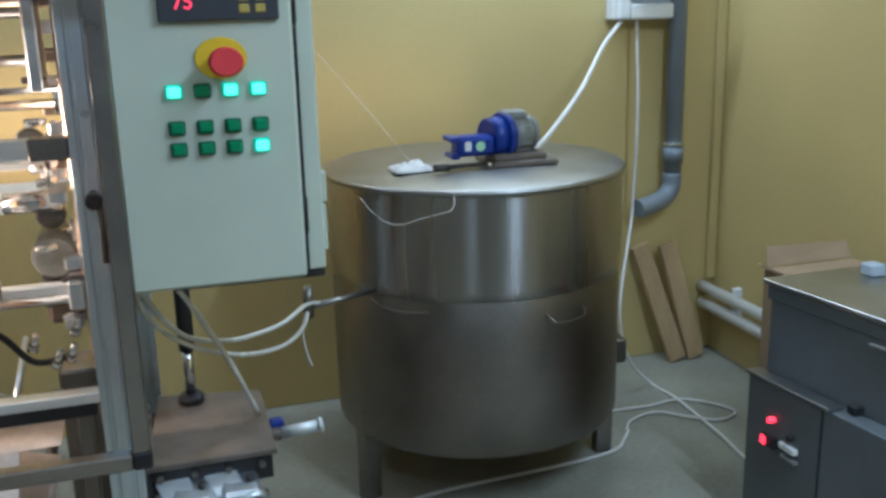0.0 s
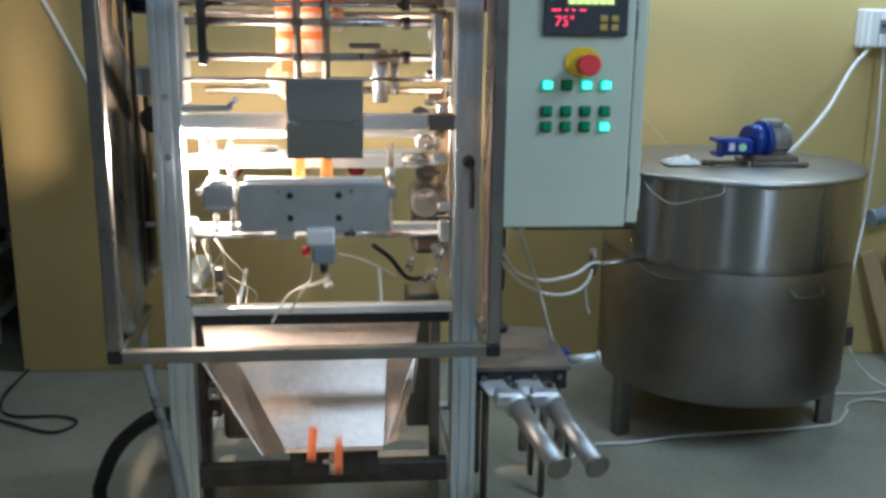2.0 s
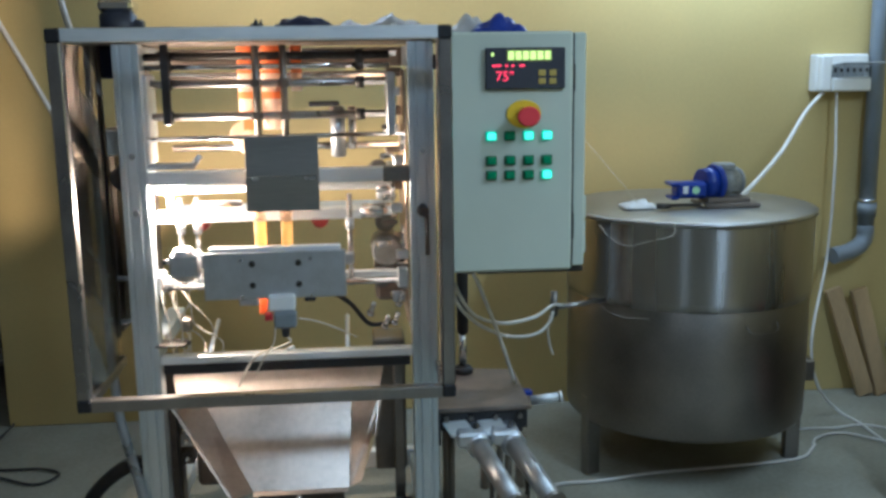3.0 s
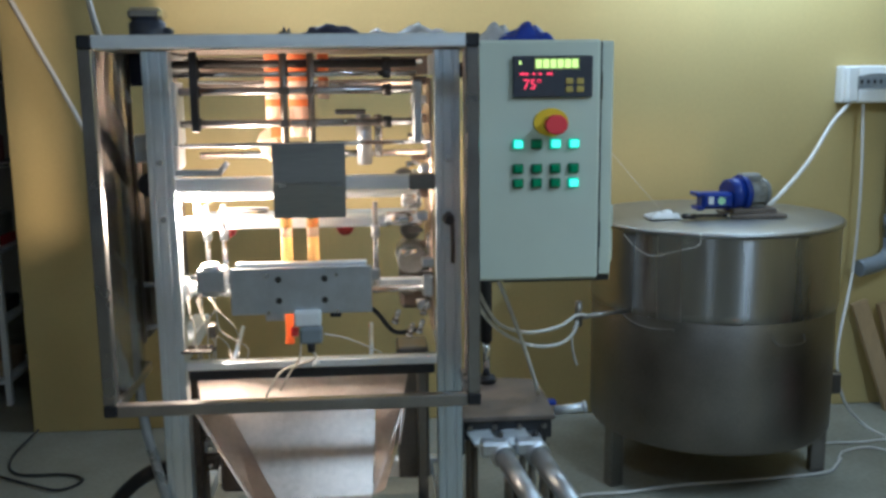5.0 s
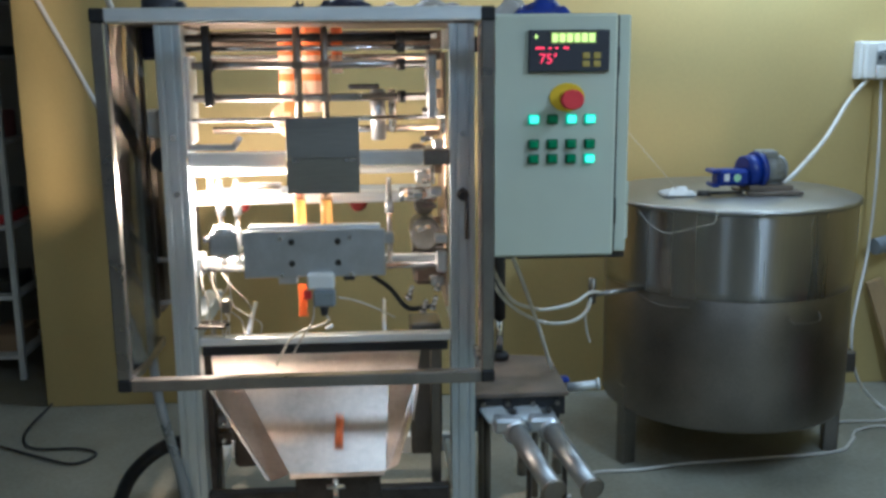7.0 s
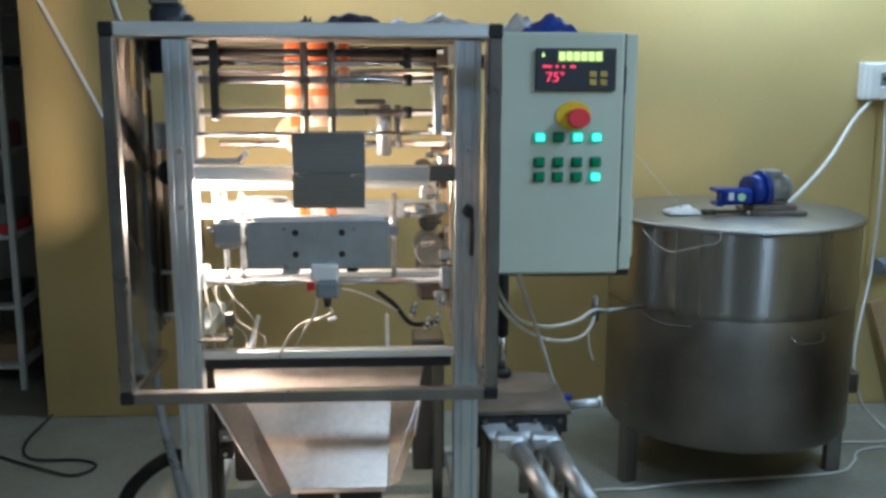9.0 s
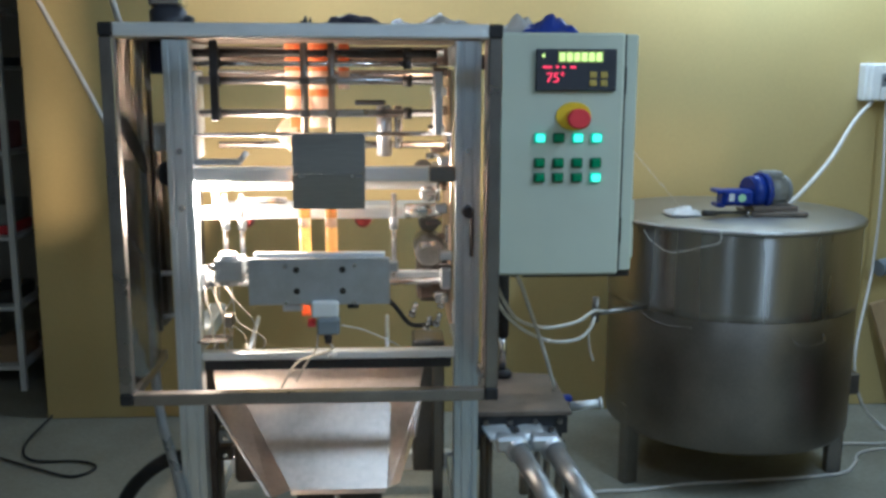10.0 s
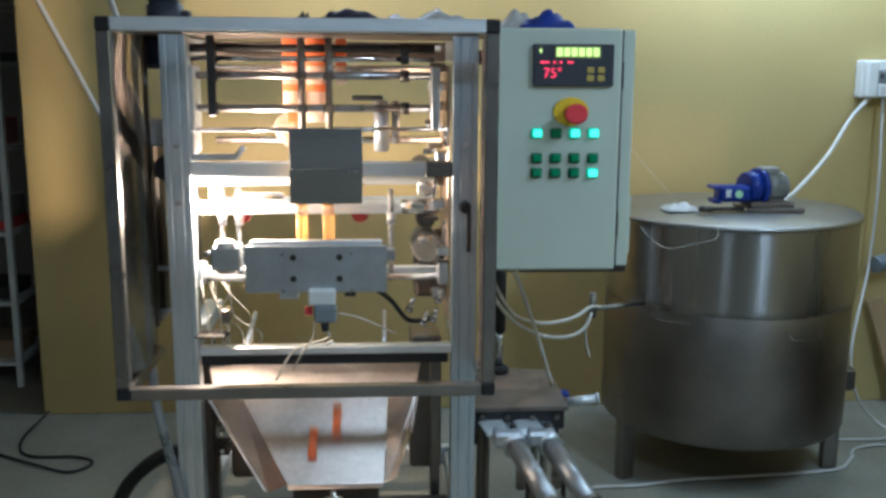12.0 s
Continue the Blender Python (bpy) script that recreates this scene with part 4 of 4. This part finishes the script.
cable([(1.66, 1.12, 0.008), (1.74, 1.14, 0.008), (1.86, 1.133, 0.008), (1.98, 1.14, 0.013), (2.08, 1.08, 0.008), (2.117, 0.985, 0.008), (2.03, 0.95, 0.008), (1.94, 1.0, 0.013), (1.86, 1.08, 0.008), (1.75, 1.05, 0.008), (1.69, 0.98, 0.008)], 0.004, "white cable loop lying on the floor")
cable([(1.93, 1.54, 1.335), (1.80, 1.42, 1.26), (1.60, 1.18, 1.13), (1.40, 0.96, 1.035), (1.315, 0.90, 0.99)], 0.0080, "thick white conduit from the wall box to the motor", CABLE, "conduit")
cable([(0.75, 0.66, 0.95), (0.77, 0.60, 0.92), (0.81, 0.54, 0.90), (0.88, 0.49, 0.925), (0.93, 0.46, 0.945), (0.95, 0.50, 0.972)], 0.0011, "thin white wire hooked over the tank lid")
cable([(0.74, 1.57, 1.35), (0.85, 1.40, 1.20), (0.93, 1.15, 1.06), (0.96, 0.95, 0.985)], 0.0008, "thin pale wire from the wall to the lid")
cable([(-1.46, 1.57, 1.80), (-1.22, 1.56, 1.31), (-1.06, 1.40, 1.05), (-0.78, 0.90, 0.90)], 0.009, "pale cable running down the wall behind the machine")
cable([(-1.02, 1.0, 1.90), (-0.90, 0.7, 1.64), (-0.78, 0.42, 1.50), (-0.74, 0.40, 1.40)], 0.010, "pale conduit running down to the guard frame", CABLE, "conduit")
cable([(-0.755, 0.36, 0.67), (-0.76, 0.40, 0.45), (-0.73, 0.45, 0.28), (-0.68, 0.52, 0.20)], 0.006, "thin black cable hanging below the guard frame", BLACK)
cable([(-0.62, 0.42, 0.30), (-0.74, 0.42, 0.30), (-0.86, 0.45, 0.20), (-0.93, 0.48, 0.06), (-0.94, 0.50, 0.0)], 0.022, "thick black corrugated hose curving to the floor", BLACK, "hose", "hoses")
cable([(-0.74, 0.30, 0.62), (-0.72, 0.27, 0.48), (-0.66, 0.22, 0.26), (-0.63, 0.20, 0.012)], 0.014, "cloudy plastic hose hanging beside the post", mat("cloudy_hose", (0.36, 0.38, 0.38), 0.3, var=0.2, scale=15, bump=0.05, clear=0.45), "hose", "hoses")
cable([(-1.60, 1.20, 0.008), (-1.36, 1.05, 0.008), (-1.22, 0.98, 0.008), (-1.16, 1.06, 0.008), (-1.24, 1.12, 0.008), (-1.42, 1.14, 0.008), (-1.50, 1.30, 0.008), (-1.46, 1.50, 0.05)], 0.005, "thin black cable looped on the floor", BLACK)
rnd = random.Random(41)
for k in range(7):
    x, y = -0.585 + 0.012 * k, 0.27 + rnd.uniform(-0.02, 0.05)
    x1 = x + rnd.uniform(-0.01, 0.11)
    cable([(x, y, 0.868), (x + rnd.uniform(0.0, 0.03), y - 0.015, 0.825 + rnd.uniform(-0.02, 0.01)), ((x + x1) / 2 + rnd.uniform(-0.02, 0.03), y - 0.02, 0.775), (x1, y - 0.01, 0.725), (x1 + rnd.uniform(-0.01, 0.02), 0.24, 0.690)], 0.0018, "thin clear air hose inside the machine", HOSE, "air_hose", "air hoses")
cable([(0.06, 0.33, 0.74), (-0.01, 0.31, 0.74), (-0.06, 0.30, 0.80), (-0.11, 0.30, 0.84)], 0.007, "dark air hose inside the machine", BLACK, "air_hose", "air hoses")


# ---- things on the wall and in the corner ----
def wall_box():
    t = thing("wall_box", (1.99, 1.56, 1.33), "white plastic breaker box on the wall with its flap open", "switch box")
    bm = box(1.87, 2.10, 1.535, 1.599, 1.338, 1.492, 0.006)
    part("body", bm, WHITE, t)
    part("cover", box(1.875, 1.925, 1.50, 1.536, 1.340, 1.490, 0.008), WHITE, t)
    part("cover", box(1.926, 2.098, 1.50, 1.536, 1.340, 1.395, 0.006), WHITE, t)
    grey_breakers = mat("grey_breakers", (0.30, 0.32, 0.33), 0.5)
    for i in range(6):
        br = part("breaker", box(1.931 + i * 0.0275, 1.956 + i * 0.0275, 1.518, 1.536, 1.398, 1.450, 0.002), grey_breakers, t)
        part("breaker_lever", box(1.939 + i * 0.0275, 1.948 + i * 0.0275, 1.510, 1.519, 1.418, 1.434, 0.002), BLACK, br)
    part("flap", slab([(1.93, 1.50, 1.452), (2.11, 1.50, 1.452), (2.13, 1.43, 1.460), (1.94, 1.43, 1.460)], 0.004, 0.001), mat("smoked_flap", (0.45, 0.48, 0.50), 0.25), t, "raised smoky flap")
    t.location = (2.012, 1.56, 1.33)


wall_box()


def drain_pipe():
    t = thing("drain_pipe", (2.14, 1.54, 0.66), "grey plastic drain pipe with an elbow on the wall", "pipe")
    bm = rod((2.145, 1.545, 0.74), (2.145, 1.545, CE - 0.001), 0.034, None, 28)
    part("riser", bm, PVC, t)
    part("elbow", tube([(2.145, 1.545, 0.76), (2.143, 1.543, 0.71), (2.115, 1.538, 0.672), (2.06, 1.52, 0.652), (1.98, 1.50, 0.64)], 0.036, 20, 6), PVC, t)
    part("socket_ring", rod((2.145, 1.545, 0.80), (2.145, 1.545, 0.865), 0.040, None, 28, 0.003), PVC, t)
    part("clamp", rod((2.145, 1.545, 0.868), (2.145, 1.545, 0.876), 0.042, None, 28), CHROME, t)
    t.location = (2.157, 1.54, 0.66)
    return t


drain_pipe()


def heating_pipe(z):
    t = single("heating_pipe", rod((2.345, -2.0, z), (2.345, 1.595, z), 0.022, None, 20), WHITE, "white painted heating pipe along the wall base", "pipe", "heating pipes")
    return t


for z in (0.275, 0.205):
    heating_pipe(z)
for y in (1.40, 0.2):
    single("pipe_clip", box(2.365, 2.3995, y - 0.012, y + 0.012, 0.17, 0.31, 0.002), WHITE, "white clip holding the heating pipes", "pipe clip", "pipe clips")


def plank(x0, x1, top, lean, k):
    bm = box(-0.036, 0.036, -0.014, 0.014, 0, top, 0.003)
    bmesh.ops.transform(bm, matrix=pose(x1, 1.50, 0.008, math.degrees(-lean / top), -math.degrees(math.atan2(x1 - x0, top)), 8 * k), verts=bm.verts)
    return single("plank", bm, WOOD, "short raw wooden plank leaning on the wall", "plank", "planks")


plank(2.03, 2.19, 0.50, 0.06, 0)
plank(2.15, 2.27, 0.49, 0.06, 1)


def bench_machine():
    """Dark grey enamelled cabinet with a steel top; its long side runs at a slight angle."""
    t = thing("grey_cabinet", (2.0, -0.15, 0.0), "dark grey enamelled machine cabinet with a steel top", "cabinet")
    part("top", prism([(1.735, 0.385, 0.690), (2.26, 0.385, 0.690), (2.30, -0.75, 0.690), (1.885, -0.75, 0.690)], 0.013), mat("worn_bench_steel", (0.46, 0.46, 0.44), 0.38, 1.0, var=0.15, scale=5, bump=0.04), t, "worn steel top")
    part("top_skirt", prism([(1.745, 0.375, 0.650), (2.25, 0.375, 0.650), (2.29, -0.74, 0.650), (1.895, -0.74, 0.650)], 0.0395), GREYE, t)
    part("upper_body", prism([(1.750, 0.365, 0.446), (2.24, 0.365, 0.446), (2.28, -0.73, 0.446), (1.900, -0.73, 0.446)], 0.2035, 0.003), GREYE, t)
    part("lower_body", prism([(1.704, 0.375, 0.012), (2.25, 0.375, 0.012), (2.29, -0.74, 0.012), (1.836, -0.74, 0.012)], 0.434, 0.003), GREYE, t)
    part("ledge", prism([(1.694, 0.380, 0.447), (1.741, 0.380, 0.447), (1.775, 0.09, 0.447), (1.728, 0.09, 0.447)], 0.008, 0.001), STEELL, t, "bright steel ledge")
    part("latch", box(1.768, 1.800, 0.045, 0.075, 0.447, 0.472, 0.003), BLACK, t)
    part("side_trim", prism([(1.784, 0.04, 0.628), (1.830, 0.04, 0.628), (1.91, -0.55, 0.628), (1.862, -0.55, 0.628)], 0.006, 0.001), STEELL, t)
    part("indicator", rod((1.721, 0.275, 0.350), (1.700, 0.2745, 0.350), 0.0075), REDL, t, "glowing red indicator")
    sw = part("rocker_switch", box(1.702, 1.721, 0.255, 0.305, 0.272, 0.303, 0.002), BLACK, t, "black rocker switch with red light")
    part("lit_rocker", box(1.697, 1.702, 0.284, 0.303, 0.276, 0.299, 0.002), REDL, sw, "glowing red rocker")
    part("label_plate", box(1.711, 1.728, 0.185, 0.245, 0.287, 0.302, 0.001), WHITE, t, "small pale label")
    part("label_bar", box(1.711, 1.728, 0.180, 0.235, 0.262, 0.272, 0.001), GREYP, t)
    part("side_knob", rod((1.721, 0.205, 0.328), (1.708, 0.204, 0.328), 0.008), BLACK, t)
    part("panel_edge", box(1.733, 1.743, 0.112, 0.118, 0.02, 0.445, 0.001), BLACK, t)
    part("foot_strip", prism([(1.75, 0.35, 0.0), (2.24, 0.35, 0.0), (2.28, -0.72, 0.0), (1.88, -0.72, 0.0)], 0.0115, 0.001), BLACK, t)
    t.location = (2.025, -0.15, 0.0)
    return t


bench_machine()


def clamp_tool():
    z = 0.705
    t = thing("clamp_press", (2.10, 0.12, z), "grey cast metal tool standing on the steel top", "tool")
    part("base", rod((2.10, 0.10, z), (2.10, 0.10, z + 0.045), 0.10, 0.09, 32, 0.008), GREYP, t)
    part("ring", rod((2.10, 0.10, z + 0.045), (2.10, 0.10, z + 0.065), 0.075, 0.075, 32, 0.006), STEELD, t)
    part("column", box(2.08, 2.12, 0.17, 0.21, z + 0.001, z + 0.22, 0.006), PVC, t)
    part("arm", box(2.06, 2.20, 0.12, 0.18, z + 0.10, z + 0.15, 0.01), GREYP, t)
    part("knob", rod((2.04, 0.07, z + 0.06), (2.04, 0.07, z + 0.10), 0.012), CHROME, t)
    t.location = (2.13, 0.12, z)


clamp_tool()
single("clear_block", box(2.015, 2.06, 0.28, 0.325, 0.7045, 0.735, 0.003), mat("pale_block", (0.40, 0.45, 0.50), 0.3), "small pale grey block on the steel top", "block")


def carton():
    t = thing("carton", (2.15, 0.62, 0.0), "open brown cardboard carton beside the grey cabinet", "box")
    bm = box(1.99, 2.31, 0.45, 0.70, 0.002, 0.62, 0.004)
    part("body", bm, CARD, t)
    part("flap", slab([(1.99, 0.45, 0.622), (1.99, 0.70, 0.622), (1.97, 0.70, 0.635), (1.97, 0.45, 0.635)], 0.004), CARD, t)
    part("flap", slab([(2.0, 0.70, 0.622), (2.30, 0.70, 0.622), (2.315, 0.74, 0.665), (2.02, 0.74, 0.675)], 0.004), CARD, t)


carton()


# ---- on top of the machine ----
def top_motor():
    t = thing("top_motor", (-0.71, 0.50, 1.43), "dark motor mounted on the machine's corner", "motor")
    part("housing", box(-0.765, -0.685, 0.46, 0.56, 1.445, 1.535, 0.008), mat("navy_enamel", (0.012, 0.018, 0.06), 0.4), t, "navy motor housing")
    bm = rod((-0.70, 0.51, 1.549), (-0.70, 0.51, 1.63), 0.052, None, 24, 0.006)
    box(-0.68, -0.63, 0.49, 0.54, 1.58, 1.61, 0.006, bm)
    part("cap", bm, mat("navy_cast", (0.05, 0.055, 0.075), 0.4), t)
    part("terminal", box(-0.745, -0.65, 0.46, 0.56, 1.63, 1.665, 0.01), CHROME, t)
    part("bracket", box(-0.76, -0.67, 0.45, 0.57, 1.5355, 1.549, 0.002), DARK, t)


top_motor()
crumpled(-0.33, -0.27, 0.28, 0.36, 1.549, 0.055, "black_clamp", BLACK, "black plastic clamp on the machine top", "clamp", 5)
crumpled(-0.28, -0.06, 0.28, 0.40, 1.549, 0.060, "black_wrap", mat("dark_blue_wrap", (0.015, 0.018, 0.05), 0.3, bump=0.4), "dark blue and black crumpled wrap on the machine top", "wrap", 11)
crumpled(-0.11, 0.19, 0.26, 0.46, 1.549, 0.070, "plastic_wrap", POLY, "crumpled clear plastic wrap on the machine top", "plastic wrap", 17, 22)
crumpled(0.20, 0.38, 0.11, 0.24, 1.550, 0.05, "plastic_wrap", POLY, "crumpled clear plastic wrap on the cabinet", "plastic wrap", 23, 18)
crumpled(0.26, 0.40, 0.06, 0.15, 1.550, 0.045, "blue_cloth", BLUE, "dark blue rag on the cabinet top", "cloth", 29)


# ---- dim store room ----
def shelf_unit():
    t = thing("metal_shelf", (-2.05, 2.2, 0.0), "white metal shelf unit with clutter in the store room", "shelf")
    for x in (-2.45, -1.745):
        for y in (1.98, 2.40):
            part("post", box(x - 0.014, x + 0.014, y - 0.014, y + 0.014, 0, 1.72, 0.002), WHITE, t)
    for z in (0.10, 0.38, 0.70, 1.08, 1.45, 1.70):
        part("shelf", box(-2.455, -1.735, 1.97, 2.415, z, z + 0.018, 0.002), WHITE, t)
    return t


shelf_unit()
STORE = [
    (-1.92, -1.78, 0.119, 0.20, "box", CARD, "brown carton on the low shelf", 0.004),
    (-2.20, -1.98, 0.119, 0.26, "box", CARD, "brown carton on the low shelf", 0.004),
    (-1.90, -1.77, 0.719, 0.76, "tray", RED, "red plastic tray on the shelf", 0.004),
    (-2.2, -1.95, 0.399, 0.52, "box", GREYE, "dark grey case on the shelf", 0.006),
    (-1.93, -1.78, 0.399, 0.46, "box", DARK, "dark metal case on the shelf", 0.006),
    (-1.90, -1.79, 1.099, 1.22, "box", mat("pink_pack", (0.40, 0.16, 0.16), 0.5), "faded pink packet on the shelf", 0.006),
    (-2.15, -1.96, 1.099, 1.30, "box", WHITE, "white packet on the shelf", 0.006),
    (-2.0, -1.78, 0.761, 0.86, "box", GREYP, "grey case on the shelf", 0.006),
]
for x0, x1, z0, z1, name, m, label, w in STORE:
    single(name, box(x0, x1, 2.03, 2.30, z0, z1, w), m, label, name if name == "tray" else "box", "shelf clutter")
for k in range(5):
    single("drawer_box", box(-1.92, -1.77, 2.03, 2.3, 1.469 + k * 0.0, 1.47 + 0.04, 0.004) if k == 0 else box(-2.2 + k * 0.05, -2.16 + k * 0.05, 2.05, 2.25, 1.469, 1.62, 0.004), WHITE if k % 2 else GREYE, "pale binder on the top shelf", "binder", "binders")


# ---- ceiling tubes ----
def ceiling_tube(x, y, z, turn, reach):
    h = reach / 2
    t = thing("ceiling_light", (0, 0, 0), "white fluorescent batten with a glowing tube", "lamp", "ceiling lights")
    part("housing", box(-0.05, 0.05, -h - 0.04, h + 0.04, -0.075, -0.001, 0.006), WHITE, t)
    part("glass_tube", rod((0, -h, -0.105), (0, h, -0.105), 0.016), TUBEM, t, "glowing glass tube").visible_shadow = False
    for s in (-1, 1):
        part("tube_holder", box(-0.015, 0.015, s * (h + 0.01) - 0.01, s * (h + 0.01) + 0.01, -0.125, -0.075, 0.003), WHITE, t)
    if z < CE - 0.01:
        for s in (-0.4, 0.4):
            part("hanger_rod", rod((0, s, 0.0), (0, s, CE - z - 0.001), 0.005), CHROME, t)
    t.matrix_world = pose(x, y, z, 0, 0, turn)


for tx, ty, tz, turn, _, reach in TUBES:
    ceiling_tube(tx, ty, tz, turn, reach)


# ---- motion ----
# seconds and rise of the sealing jaw above its lowest place
JAW_ROWS = [
    (0.0, 0.0), (0.2, 0.009), (0.4, 0.084), (0.5, 0.096), (0.8, 0.099), (1.0, 0.081),
    (1.2, 0.0375), (1.35, 0.021), (1.5, 0.021), (1.7, 0.0075), (1.8, 0.0), (1.9, 0.021),
    (2.0, 0.0675), (2.1, 0.09), (2.5, 0.099), (2.7, 0.0765), (2.8, 0.054), (3.0, 0.0225),
    (3.2, 0.012), (3.4, 0.0), (3.55, 0.0), (3.7, 0.069), (3.85, 0.096), (4.2, 0.099),
    (4.4, 0.0765), (4.6, 0.027), (4.8, 0.006), (5.0, -0.0015), (5.3, 0.006), (5.4, 0.054),
    (5.5, 0.0705), (5.7, 0.087), (6.0, 0.081), (6.2, 0.051), (6.3, 0.0315), (6.5, 0.018),
    (6.8, 0.012), (6.95, 0.018), (7.0, 0.033), (7.1, 0.069), (7.2, 0.087), (7.6, 0.099),
    (7.85, 0.084), (8.05, 0.0315), (8.3, 0.0165), (8.5, 0.0), (8.65, 0.012), (8.8, 0.0675),
    (9.0, 0.096), (9.3, 0.099), (9.5, 0.066), (9.7, 0.0315), (9.9, 0.006), (10.0, 0.0),
    (10.25, 0.0), (10.4, 0.036), (10.5, 0.057), (10.6, 0.084), (10.8, 0.099), (11.0, 0.0975),
    (11.2, 0.054), (11.3, 0.036), (11.5, 0.0195), (11.8, 0.012), (12.0, 0.0195),
]


def rise(t):
    for (a, p), (b, q) in zip(JAW_ROWS, JAW_ROWS[1:]):
        if a <= t <= b:
            return p + (q - p) * (t - a) / (b - a)
    return JAW_ROWS[-1][1]


def sachet_rows(k, fall, hang, n):
    """Inside the tube, out below the jaw, down the chute, to the floor."""
    x = TUBE_X[k]
    end = 0.012 * n
    rows = [(0.0, pose(x, 0.165, 1.14))] if fall > 2.2 else []
    rows += [(max(0.0, fall - 1.9), pose(x, 0.165, 1.14)), (max(0.1, fall - hang - 0.45), pose(x, 0.165, 0.965)), (fall - hang, pose(x, 0.160, 0.815)), (fall - 0.05, pose(x + 0.004, 0.150, 0.765, 4, 3, 0)),
             (fall + 0.06, pose(x + 0.01, 0.225, 0.47, -38, 6, 4)), (fall + 0.16, pose(x + 0.018, 0.16, 0.36, -40, 10, 6)), (fall + 0.24, pose(x + 0.02, 0.10, 0.22, -60, 12, 8)),
             (fall + 0.34, pose(x + 0.02 - end, 0.05 + 0.02 * (n % 4), 0.016 + 0.012 * (n // 4), -88, 10, 30 * n % 80)), (12.4, pose(x + 0.02 - end, 0.05 + 0.02 * (n % 4), 0.016 + 0.012 * (n // 4), -88, 10, 30 * n % 80))]
    return [r for r in rows if r[0] <= 12.4]


def motions():
    walk(JAW, [(t, pose(-0.258, 0.11, 0.913 + dz)) for t, dz in JAW_ROWS])
    for x, film in zip(TUBE_X, FILM_TUBES):
        walk(film, [(t, pose(x, 0.165, 0.90 + dz)) for t, dz in JAW_ROWS])
    for n, ((fall, hang, k), ob) in enumerate(zip(DROPS, SACHETS)):
        walk(ob, sachet_rows(k, fall, hang, n))


motions()
